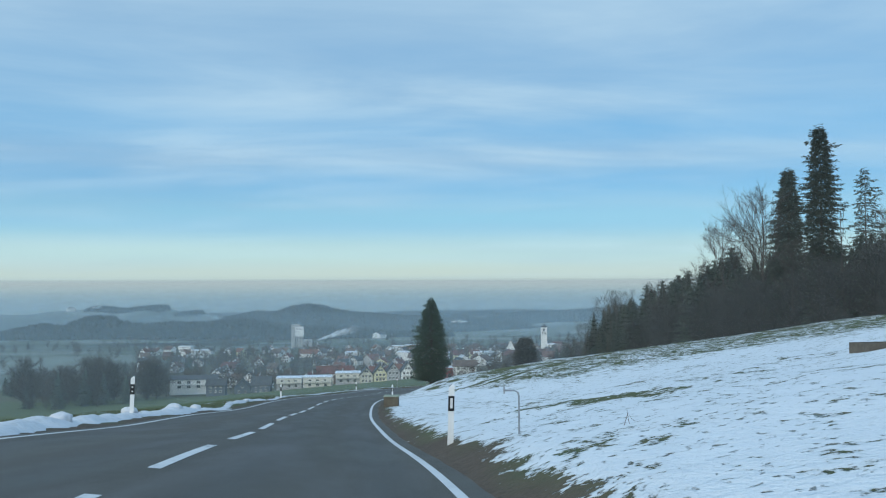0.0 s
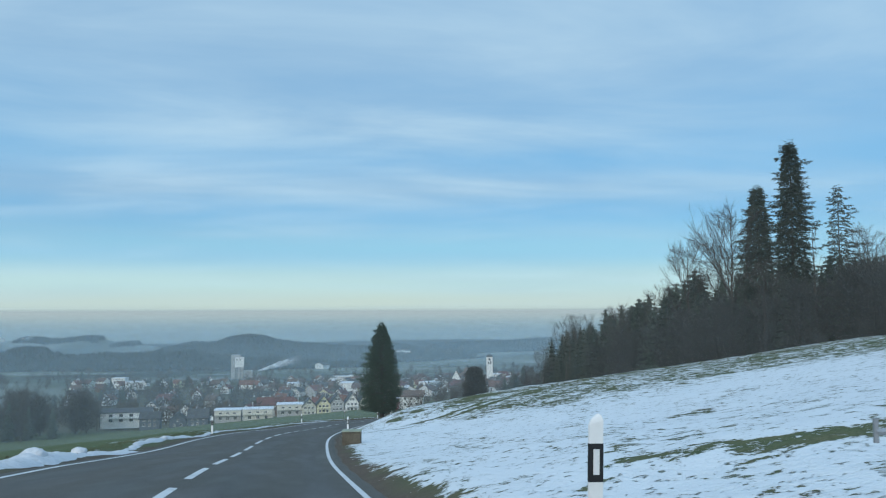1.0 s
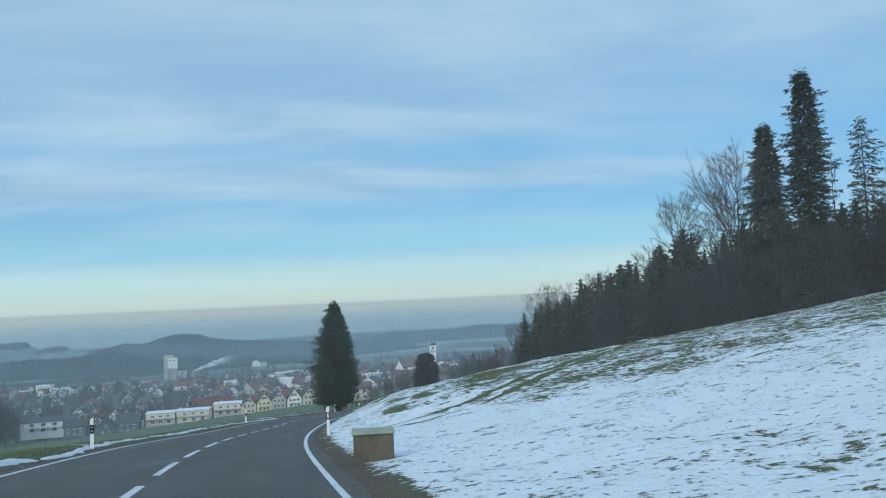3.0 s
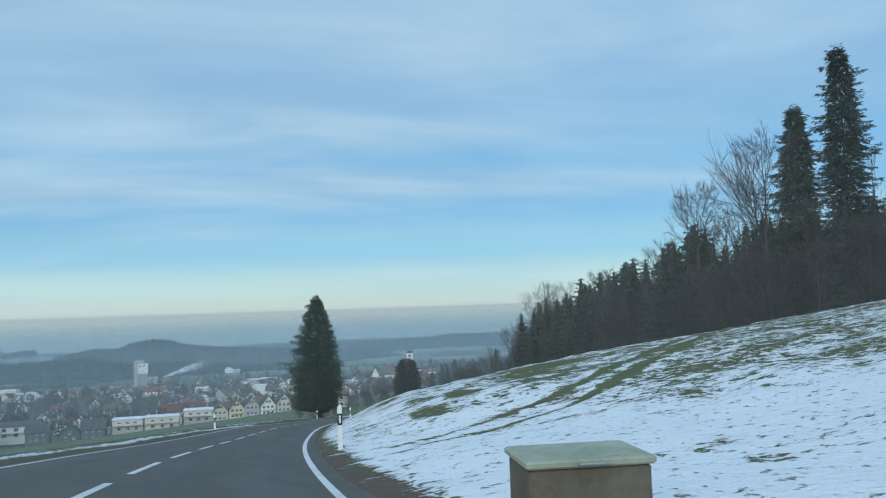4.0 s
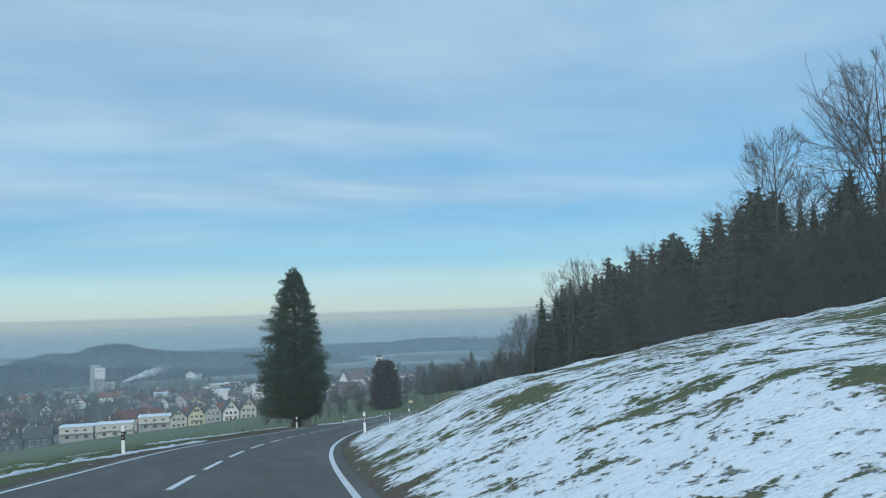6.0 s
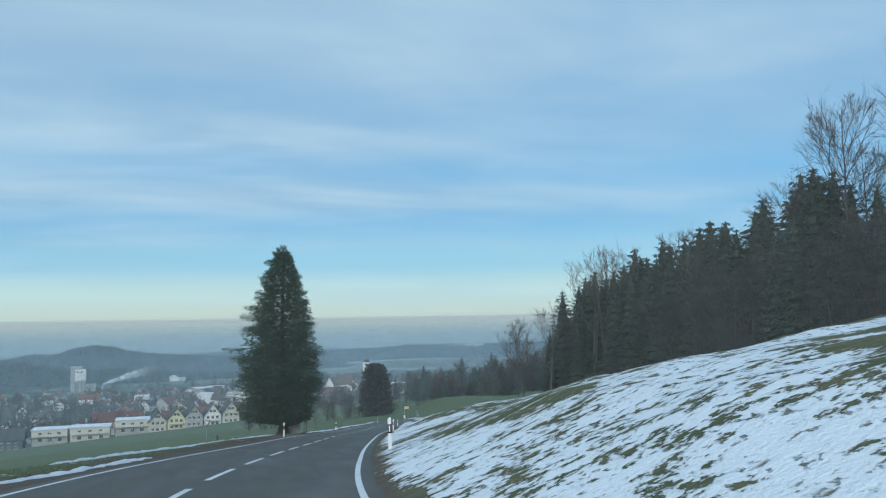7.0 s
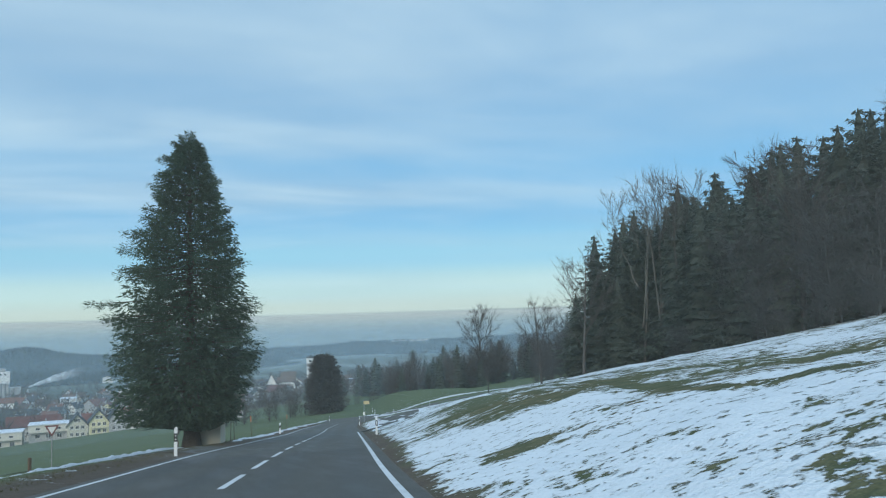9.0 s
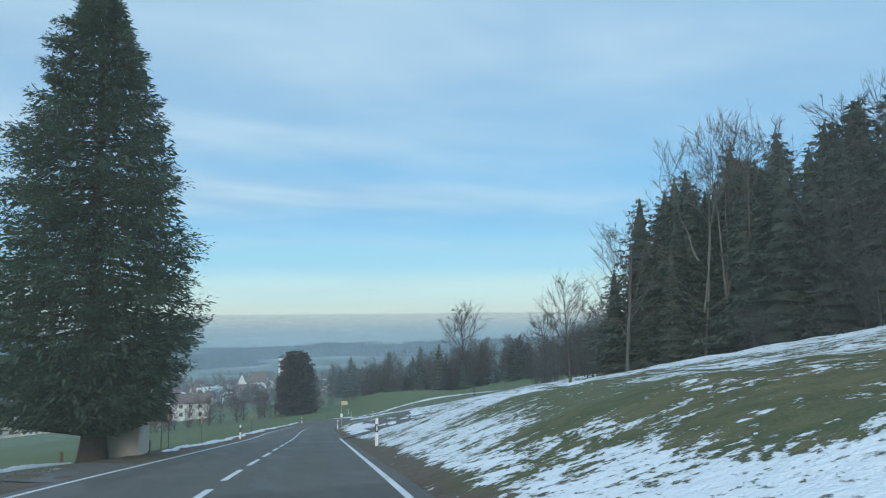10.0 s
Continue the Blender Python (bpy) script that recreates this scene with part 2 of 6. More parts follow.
def haze_sheet_material(name, thick, low, high, tint=(0.32, 0.475, 0.595)):
    """Haze sheet for valley mist and the added veil: mostly clear, thinning out upwards."""
    k = Nodes(name)
    z = k.n("ShaderNodeSeparateXYZ", Vector=k.pos()).outputs[2]
    up = k.calc("DIVIDE", k.calc("SUBTRACT", z, low), high - low, clamp=True)
    body = k.ramp(up, [(0.0, 1.0), (0.55, 0.8), (1.0, 0.0)], "EASE")
    wisp = k.noise(k.scaled(k.pos(), (1.0, 1.0, 5.0)), 0.003, 2)
    f = k.calc("MULTIPLY", k.calc("MULTIPLY", body, thick), k.calc("ADD", k.calc("MULTIPLY", wisp, 0.3), 0.85))
    d = k.n("ShaderNodeBsdfDiffuse", Color=tint)
    tr = k.n("ShaderNodeBsdfTransparent")
    mx = k.n("ShaderNodeMixShader", Fac=f)
    k.t.links.new(tr.outputs[0], mx.inputs[1])
    k.t.links.new(d.outputs[0], mx.inputs[2])
    k.t.links.new(mx.outputs[0], k.out.inputs[0])
    return k.m


def backdrop_material():
    """The far haze painted as glow: grey-blue below, mauve-grey under its sharp upper edge."""
    k = Nodes("far_haze_glow")
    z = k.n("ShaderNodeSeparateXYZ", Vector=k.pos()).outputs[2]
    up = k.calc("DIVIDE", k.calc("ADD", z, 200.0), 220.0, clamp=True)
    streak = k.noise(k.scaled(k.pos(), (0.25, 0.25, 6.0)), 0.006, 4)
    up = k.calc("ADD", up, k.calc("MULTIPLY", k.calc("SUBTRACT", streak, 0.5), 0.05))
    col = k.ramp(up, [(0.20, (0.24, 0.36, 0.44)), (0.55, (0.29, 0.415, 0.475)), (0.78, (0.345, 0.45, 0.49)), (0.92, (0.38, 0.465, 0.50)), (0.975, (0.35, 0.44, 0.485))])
    # the haze colour is given off by the sheet itself
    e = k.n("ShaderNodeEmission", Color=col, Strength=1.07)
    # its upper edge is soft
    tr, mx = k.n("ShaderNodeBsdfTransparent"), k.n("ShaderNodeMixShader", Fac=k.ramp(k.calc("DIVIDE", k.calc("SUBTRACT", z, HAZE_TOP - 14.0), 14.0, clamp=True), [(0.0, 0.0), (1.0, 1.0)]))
    k.t.links.new(e.outputs[0], mx.inputs[1])
    k.t.links.new(tr.outputs[0], mx.inputs[2])
    k.t.links.new(mx.outputs[0], k.out.inputs[0])
    return k.m


GROUND, ASPHALT, PAINT, SNOW = ground_material(), asphalt_material(), paint_material(), snow_material()
WHITE_PLASTIC = tinted("white_plastic", (0.70, 0.71, 0.70), (0.82, 0.82, 0.81), 3, 0.5)
BLACK_FILM = tinted("black_film", (0.012, 0.012, 0.013), (0.025, 0.025, 0.026), 6, 0.45)
REFLECTOR = tinted("reflector", (0.62, 0.63, 0.62), (0.75, 0.75, 0.74), 9, 0.25, spec=0.6)
BARK = tinted("bark", (0.06, 0.05, 0.042), (0.13, 0.115, 0.10), 1.5, 0.9, relief=0.05)
BARK_RED = tinted("bark_red", (0.05, 0.042, 0.036), (0.10, 0.08, 0.065), 1.2, 0.9, relief=0.08)
TWIG = tinted("twig", (0.058, 0.054, 0.050), (0.112, 0.104, 0.096), 0.8, 0.9, each=0.25)
PALE_BARK = tinted("pale_bark", (0.085, 0.08, 0.07), (0.15, 0.14, 0.12), 0.8, 0.9, each=0.15)
BRUSH = tinted("brushwood", (0.046, 0.049, 0.049), (0.086, 0.088, 0.087), 0.6, 0.9, each=0.25)
NEEDLE = leaf_material("needles", (0.066, 0.086, 0.074), (0.100, 0.124, 0.102), (0.132, 0.156, 0.126))
SCALE_LEAF = leaf_material("scale_leaves", (0.052, 0.088, 0.060), (0.064, 0.104, 0.070), (0.080, 0.124, 0.080))
CONCRETE = tinted("weathered_concrete", (0.60, 0.55, 0.43), (0.74, 0.69, 0.56), 1.1, 0.85, relief=0.01)
STONE = tinted("stained_stone", (0.075, 0.066, 0.053), (0.165, 0.145, 0.118), 1.6, 0.9, relief=0.02)
STEEL = tinted("galvanised_steel", (0.30, 0.31, 0.32), (0.42, 0.43, 0.44), 5, 0.45, metal=0.7)
GRIT_STONE = tinted("grit_box_concrete", (0.085, 0.074, 0.056), (0.17, 0.15, 0.115), 2.2, 0.9, relief=0.01)
MOSSY = tinted("mossy_lid", (0.22, 0.25, 0.18), (0.38, 0.41, 0.33), 2.0, 0.85, relief=0.008)
YELLOW = tinted("yellow_panel", (0.52, 0.43, 0.24), (0.62, 0.53, 0.32), 4, 0.5)
RED = tinted("red_paint", (0.15, 0.065, 0.065), (0.23, 0.095, 0.09), 4, 0.5)
ORANGE = tinted("orange_paint", (0.55, 0.12, 0.04), (0.68, 0.18, 0.06), 4, 0.5)
GLASS = tinted("dark_pane", (0.03, 0.036, 0.042), (0.075, 0.085, 0.095), 0.4, 0.12, spec=0.6)
WALLS = {
    "white": tinted("white_render", (0.76, 0.76, 0.73), (0.84, 0.83, 0.80), 0.3, 0.85),
    "cream": tinted("cream_render", (0.60, 0.58, 0.51), (0.70, 0.68, 0.61), 0.3, 0.85),
    "yellow": tinted("yellow_render", (0.62, 0.58, 0.36), (0.72, 0.67, 0.45), 0.3, 0.85),
    "sand": tinted("sand_render", (0.50, 0.49, 0.40), (0.60, 0.58, 0.49), 0.3, 0.85),
    "grey": tinted("grey_render", (0.36, 0.37, 0.37), (0.48, 0.48, 0.47), 0.3, 0.85),
    "slate": tinted("slate_boards", (0.075, 0.095, 0.12), (0.125, 0.15, 0.18), 0.4, 0.75),
    "brown": tinted("brown_boards", (0.10, 0.065, 0.045), (0.18, 0.12, 0.085), 0.4, 0.8),
    "red": tinted("red_boards", (0.30, 0.05, 0.045), (0.40, 0.075, 0.06), 0.4, 0.75),
}
ROOFS = {
    "red": tinted("red_tiles", (0.12, 0.058, 0.048), (0.20, 0.092, 0.074), 0.5, 0.85, each=0.2),
    "brown": tinted("brown_tiles", (0.09, 0.062, 0.052), (0.16, 0.11, 0.09), 0.5, 0.85, each=0.2),
    "dark": tinted("dark_tiles", (0.045, 0.05, 0.055), (0.09, 0.095, 0.10), 0.5, 0.8, each=0.2),
    "snowy": tinted("snow_on_roof", (0.55, 0.60, 0.66), (0.80, 0.82, 0.85), 0.25, 0.8),
}

# ---- the lie of the land ----
RIGHT_LINE = [(-80, 18.5), (-40, 12.6), (-7, 8.0), (10, 6.3), (19, 5.3), (40, 3.5), (58, 2.75), (64, 2.75), (80, 3.3), (102.5, 5.0), (113, 6.6), (134, 10.3), (151, 13.6), (167, 16.8), (200, 23.4), (225, 28.3), (262, 36.7), (285, 43), (330, 57), (411, 82), (600, 130), (1000, 200), (6000, 200)]
ROAD_Z = [(-5000, 60), (-80, 12.5), (-7, 2.61), (4, 1.32), (15, -0.2), (21, -0.94), (37, -2.93), (47, -3.98), (57, -5.08), (77, -7.33), (92.6, -9.08), (109, -10.83), (125.6, -12.73), (134, -13.7), (151, -15.6), (167, -17.5), (200, -21.4), (225, -24.2), (262, -28.3), (330, -34.6), (411, -40), (505, -45), (700, -61), (1000, -80), (1300, -93), (1800, -112), (2500, -128), (3600, -140), (6000, -142)]
HALF = 3.3


def smooth_table(rows):
    a = np.array(rows, float)
    h = np.diff(a[:, 0])
    s = np.diff(a[:, 1]) / h
    m = np.r_[s[0], (s[:-1] * h[1:] + s[1:] * h[:-1]) / (h[:-1] + h[1:]), s[-1]]

    def f(v):
        v = np.asarray(v, float)
        k = np.clip(np.searchsorted(a[:, 0], v) - 1, 0, len(h) - 1)
        u = np.clip((v - a[k, 0]) / h[k], 0, 1)
        return (2 * u**3 - 3 * u**2 + 1) * a[k, 1] + (u**3 - 2 * u**2 + u) * h[k] * m[k] + (-2 * u**3 + 3 * u**2) * a[k + 1, 1] + (u**3 - u**2) * h[k] * m[k + 1]

    return f


line_x, road_z = smooth_table(RIGHT_LINE), smooth_table(ROAD_Z)
lower_bend = smooth_table([(262, 33.3), (278, 37.8), (294, 42.8), (306, 49), (316, 58), (323, 70), (329, 88), (334, 110)])


def heading(y):
    return np.arctan((line_x(np.asarray(y) + 1.0) - line_x(np.asarray(y) - 1.0)) / 2.0)


def across(x, y):
    """Metres to the right of the road's middle."""
    a = heading(y)
    return (x - line_x(y)) * np.cos(a) + HALF


def camber(y, d):
    """The lean of the carriageway: slightly to the right, and more so round the upper bend."""
    return -0.025 * d + np.interp(y, [-80, 10, 24, 40, 60, 78], [0.32, 0.32, 0.30, 0.20, 0.13, 0.0]) * (1 - step(-0.6, HALF, d))


def road_point(y, d):
    """The place d metres to the right of the road's middle, at the station y."""
    a = float(heading(y))
    k = (d - HALF) / math.cos(a)
    return float(line_x(y)) + k, y


def step(a, b, v):
    u = np.clip((v - a) / (b - a), 0, 1)
    return u * u * (3 - 2 * u)


def lattice(x, y, scale, seed):
    """Smooth noise from -1 to 1."""
    x, y = np.asarray(x, float) / scale, np.asarray(y, float) / scale
    i, j = np.floor(x).astype(int), np.floor(y).astype(int)
    u, v = x - i, y - j
    u, v = u * u * (3 - 2 * u), v * v * (3 - 2 * v)

    def r(a, b):
        n = (a * 374761393 + b * 668265263 + seed * 974711) & 0x7FFFFFFF
        n = ((n ^ (n >> 13)) * 1274126177) & 0x7FFFFFFF
        return (n ^ (n >> 16)) % 10007 / 5003.0 - 1

    return (r(i, j) * (1 - u) + r(i + 1, j) * u) * (1 - v) + (r(i, j + 1) * (1 - u) + r(i + 1, j + 1) * u) * v


BANK_Y = [-80, 8, 18, 33, 55, 64, 70, 76, 84, 100, 115, 131, 141, 153, 175, 210, 260]
BANK_H = [0.0, 0.12, 0.10, -0.2, -0.3, -0.1, 0.5, 0.78, 1.08, 1.2, 0.85, 0.5, 0.55, 0.8, 1.0, 0.7, 0]


def land(x, y, rough=True):
    """The height of the ground."""
    x, y = np.asarray(x, float), np.asarray(y, float)
    d = across(x, y)
    z = road_z(y)
    # the road leans a little to the inside of its bend
    bank = camber(y, np.clip(d, -HALF - 0.6, HALF + 0.3))
    right = np.maximum(d - 3.7, 0)
    rise = 0.165 * np.minimum(right, 52) + 0.06 * np.maximum(right - 52, 0)
    rise = np.minimum(rise, 18) * (1 - 0.35 * step(200, 330, y)) * (1 - 0.8 * step(450, 900, y))
    rise = rise * (1 - 0.09 * (1 - step(60, 104, y)))
    rise = rise + 0.22 * step(3.7, 4.7, d) * (1 - step(20, 40, y)) * step(-300, -100, y)
    # a steep bank along the road that eases off into the hill
    rise = rise + np.interp(y, BANK_Y, BANK_H) * np.interp(right, [0, 2, 4, 6, 16, 25, 34, 52, 70], [0, 0.4, 0.85, 1, 0.95, 0.75, 0.42, 0.1, 0])
    rise = rise - step(100, 128, y) * (1 - step(190, 230, y)) * np.interp(right, [6, 13, 25, 52, 80], [0, 0.3, 0.55, 0.35, 0])
    rise = rise - step(166, 186, y) * (1 - step(204, 224, y)) * np.interp(right, [0, 1.5, 3.5, 7, 10, 15], [0, 0.26, 0.48, 0.74, 0.5, 0])
    left = np.maximum(-d - 5.0, 0)
    fall = 0.088 * np.minimum(left, 230) + 0.02 * np.clip(left - 230, 0, 300)
    fall = fall * (1 - 0.85 * step(560, 1000, y)) - 0.12 * step(3.9, 5.5, -d)
    # the outer verge stands a little proud of the upper bend
    fall = fall - 0.06 * step(3.7, 4.8, -d) * (1 - step(6.5, 12, -d)) * (1 - step(38, 76, y))
    z = z + bank + rise - fall
    z = z + step(1300, 1700, y) * 4 * lattice(x, y, 300, 5)
    # a meadow that swells beyond the lower bend, and the cut of a farm track
    z = z + 3.9 * step(63.5, 71, x - 0.12 * (y - 350)) * (1 - 0.72 * step(76, 102, x)) * step(316, 366, y) * (1 - step(384, 440, y))
    away = np.abs(0.52 * (x - 22) - 0.854 * (y - 194.5))
    z = z - 0.35 * step(4.4, 9.5, d) * (1 - step(40, 60, d)) * (1 - step(2.0, 6.0, away))
    if rough:
        off = step(3.9, 6.5, np.abs(d))
        cu, cv = 0.616 * x + 0.788 * y, 0.788 * x - 0.616 * y
        steps = step(5.5, 9, d) * (1 - step(210, 260, y))
        z = z + steps * 0.07 * lattice(cu / 3.0, cv, 0.95, 8)
        z = z + off * (0.10 * lattice(x, y, 7, 1) + 0.05 * lattice(x, y, 2.4, 2) + 0.022 * lattice(x, y, 1.1, 3))
        # a shallow trough under the carriageway
        z = z - 0.10 * (1 - step(3.35, 3.75, np.abs(d)))
    return z


def ground_z(x, y):
    return float(land(np.array([x]), np.array([y]))[0])


def mesh_from(name, verts, faces, material, smooth=False):
    me = bpy.data.meshes.new(name)
    me.from_pydata(verts.tolist() if isinstance(verts, np.ndarray) else verts, [], faces.tolist() if isinstance(faces, np.ndarray) else faces)
    me.materials.append(material)
    if smooth:
        me.polygons.foreach_set("use_smooth", np.ones(len(me.polygons), bool))
    me.update()
    return me


def spread(dense_from, dense_to, fine, low, high, growth):
    """Grid lines: fine inside a stretch, ever wider apart outside."""
    mid = list(np.arange(dense_from, dense_to + 1e-6, fine))
    w, v, up = fine, mid[-1], []
    while v < high:
        w *= growth
        v += w
        up.append(min(v, high))
    w, v, down = fine, mid[0], []
    while v > low:
        w *= growth
        v -= w
        down.append(max(v, low))
    return np.array(down[::-1] + mid + up)


def build_ground():
    xs = spread(-9, 25, 0.38, -4700, 4700, 1.07)
    ys = spread(-12, 190, 0.55, -4700, 4700, 1.045)
    X, Y = np.meshgrid(xs, ys)
    x, y = X.ravel(), Y.ravel()
    d = across(x, y)
    z = land(x, y)
    w, h = len(xs), len(ys)
    a = (np.arange(h - 1)[:, None] * w + np.arange(w - 1)[None]).ravel()
    me = mesh_from("ground", np.stack([x, y, z], 1), np.stack([a, a + 1, a + 1 + w, a + w], 1), GROUND, True)
    # how much snow lies: deep by the upper bend, broken further down
    cover = 0.80 - 0.19 * step(52, 68, y) - 0.02 * step(92, 106, y) + 0.11 * step(116, 127, y) - 0.05 * step(150, 175, y) + 0.07 * lattice(x, y, 22, 11) + 0.06 * lattice(x, y, 7, 12)
    cover -= 0.11 * step(8, 15, d) * step(48, 60, y) * (1 - step(112, 125, y))
    cover -= 0.08 * step(26, 40, d) * step(30, 60, y)
    cover -= 0.05 * (1 - step(4.6, 7.0, d)) * step(135, 150, y)
    cover += 0.07 * step(5.5, 8, d) * (1 - step(12, 17, d)) * step(118, 130, y)
    cover += step(84, 100, y) * (0.16 * lattice(0.616 * x + 0.788 * y, (0.788 * x - 0.616 * y) * 1.6, 5.5, 16) + 0.10 * lattice(x, y, 2.6, 17))
    cover -= 0.16 * step(6.0, 8.0, d) * (1 - step(17, 24, d)) * step(126, 136, y) * (1 - step(162, 178, y))
    bare = np.zeros(len(x))
    for px, py, rx, ry, amount in BARE_PATCHES:
        bare = np.maximum(bare, amount * (1 - step(0.45, 1.25, np.hypot((x - px) / (1.12 * rx), (y - py) / (1.05 * ry)) + 0.25 * lattice(x, y, 1.5, 13))))
    cover -= bare * (1 - 0.1 * step(138, 150, y))
    # two wheel tracks climb the slope
    for trail in TRACKS:
        gap = np.full(len(x), 99.0)
        for (u0, v0), (u1, v1) in zip(trail, trail[1:]):
            k = np.clip(((x - u0) * (u1 - u0) + (y - v0) * (v1 - v0)) / ((u1 - u0) ** 2 + (v1 - v0) ** 2), 0, 1)
            gap = np.minimum(gap, np.hypot(x - u0 - k * (u1 - u0), y - v0 - k * (v1 - v0)))
        cover -= 0.62 * (1 - step(0.10, 0.38, gap)) * (0.8 + 0.2 * step(6, 14, x))
    verge = 3.9 - 0.35 * step(60, 75, y) * (1 - step(136, 148, y)) * (d > 0)
    snow = np.where(d > 0, cover, 0.0)
    snow = snow * step(verge, verge + 0.7, d) * (1 - 0.7 * step(230, 310, y)) * (1 - 0.8 * step(312, 330, y))
    left = np.where(d < 0, 0.22 + 0.12 * lattice(x, y, 5, 14), 0) * (1 - step(6.2, 7.5, -d)) * step(4.4, 4.9, -d) * (1 - 0.6 * step(90, 170, y))
    snow = snow + left + 0.10 * step(420, 600, y) * (1 + lattice(x, y, 60, 15))
    snow = np.clip(snow, 0, 1) * (1 - step(1200, 1500, y))
    verge = np.where(d < 0, 3.75 + 1.35 * step(90, 150, y), verge)
    dirt = (1 - step(verge, verge + 1.0, np.abs(d) + 0.4 * lattice(x, y, 1.7, 21))) * (1 - step(262, 280, y))
    dirt = np.maximum(dirt, (1 - step(1.5, 3.6, np.hypot((x - 7.5) / 1.3, (y - 168) / 1.4))) * 0.9)
    woods = step(1350, 1500, y) * step(0.05, 0.2, lattice(x, y, 420, 31) + 0.35 * lattice(x, y, 130, 32))
    town = step(505, 545, y) * (1 - step(1080, 1200, y)) * step(-330, -240, x) * (1 - step(190, 260, x))
    dirt = np.maximum(dirt, 0.7 * town)
    frost = step(560, 760, y) * (1 - town)
    at = me.attributes.new("snow", "FLOAT", "POINT")
    at.data.foreach_set("value", snow)
    at = me.attributes.new("kind", "FLOAT_COLOR", "POINT")
    at.data.foreach_set("color", np.stack([dirt, woods, frost, (0.55 + 0.4 * step(70, 100, y)) * step(0, 6, d) * (1 - step(230, 300, y))], 1).ravel())
    tagged(new("ground", me), "sloping winter meadow with patchy snow, grass and fields", "ground", kind="structure")


TRACKS = [[(4.4, 60.4), (6.1, 62.2), (8.9, 65.3), (12.1, 67.6), (17.1, 74.0), (30, 92)], [(4.4, 58.2), (6.4, 60.8), (8.0, 61.9), (10.6, 64.0), (13.0, 66.4), (18.2, 73.2), (31, 91)], [(15.9, 127), (15.5, 130.5), (16.4, 133.3), (20.6, 143.5), (24.5, 158), (25.5, 168)]]
# x, y, half width and half length of the bare patches, and how bare they are
BARE_PATCHES = [(9.0, 9.6, 0.6, 0.7, 0.42), (9.0, 73.2, 0.6, 2.3, 0.5), (6.9, 69.4, 0.6, 1.9, 0.40), (11.8, 72.0, 0.9, 2.2, 0.40), (7.7, 75.3, 0.7, 1.8, 0.35), (13.5, 79, 1.2, 4.0, 0.32),
    (15.5, 83, 1.5, 4.5, 0.36), (12.6, 95.5, 0.9, 3.0, 0.34), (10.9, 93.6, 0.8, 2.2, 0.42), (7.6, 87.2, 0.7, 1.8, 0.42), (9.0, 103, 0.9, 2.4, 0.3), (10.7, 121.5, 0.5, 1.2, 0.18), (10.7, 117.5, 0.7, 1.6, 0.26), (12.1, 132.4, 0.7, 1.5, 0.5),
    (16.9, 143.5, 2.5, 5.0, 0.46), (18.8, 149.5, 2.8, 5.5, 0.46), (21, 158, 2.6, 6.0, 0.42), (19.8, 144, 2.2, 4.0, 0.34), (17.9, 138.6, 1.5, 3.2, 0.5), (21.5, 137, 2.0, 3.5, 0.36), (23.5, 146, 2.0, 4.5, 0.3)]
BARE_PATCHES += [(9.5, 110.6, 0.9, 2.6, 0.36), (8.75, 107.2, 0.7, 2.0, 0.40), (8.6, 105.4, 0.6, 1.5, 0.36), (10.6, 111.5, 0.9, 2.6, 0.26), (10.5, 107.5, 1.1, 2.4, 0.30)]
# a long bare streak near the upper bend
BARE_PATCHES += [(9.5 + 0.78 * k, 16.7 - 0.53 * k, 0.8, 0.52, 0.46) for k in range(5)]
build_ground()


def strip(y0, y1, d0, d1, lift, gap=0.6):
    """A band along the road between two offsets, its top lift metres over the carriageway."""
    ys = np.linspace(y0, y1, max(2, int((y1 - y0) / gap) + 1))
    a = heading(ys)
    cols = np.linspace(d0, d1, max(2, int(abs(d1 - d0) / 0.3) + 1)) if abs(d1 - d0) > 1 else np.array([d0, d1])
    rows = []
    for c in cols:
        x = line_x(ys) + (c - HALF) / np.cos(a)
        rows.append(np.stack([x, ys, road_z(ys) + camber(ys, c) + lift], 1))
    v = np.stack(rows, 1)
    n, m = v.shape[:2]
    i = (np.arange(n - 1)[:, None] * m + np.arange(m - 1)[None]).ravel()
    return v.reshape(-1, 3), np.stack([i, i + 1, i + 1 + m, i + m], 1), np.tile(cols, n)


def part(name, me, parent, label="", m=None):
    ob = new(name, me)
    ob.parent = parent
    if m is not None:
        ob.matrix_basis = m
    return tagged(ob, label)


def build_road():
    v, f, c = strip(-60, 264, -HALF - 0.28, HALF + 0.28, 0.0)
    me = mesh_from("road", v, f, ASPHALT, True)
    lane = np.exp(-(((np.abs(np.abs(c) - 1.65) - 0.85) / 0.38) ** 2))
    me.attributes.new("lane", "FLOAT", "POINT").data.foreach_set("value", lane)
    road = tagged(new("road", me), "grey worn asphalt country road with white lines", "road", kind="structure")
    for name, y0, y1, d0, d1 in (("edge_line", -60, 192, HALF - 0.13, HALF + 0.0), ("edge_line", -60, 264, -HALF, -HALF + 0.13)):
        v, f, c = strip(y0, y1, d0, d1, 0.004)
        part(name, mesh_from(name, v, f, PAINT), road, "white painted edge line")
    y = -40.0
    while y < 258:
        v, f, c = strip(y, y + 3.9, -0.07, 0.07, 0.004, 0.5)
        part("dash", mesh_from("dash", v, f, PAINT), road)
        y += 6.0
    # a low concrete gutter along the inside of the bend
    v, f, c = strip(-60, 195, HALF + 0.28, HALF + 0.52, -0.02)
    part("gutter", mesh_from("gutter", v, f, STONE), road, "stained concrete gutter strip")


build_road()


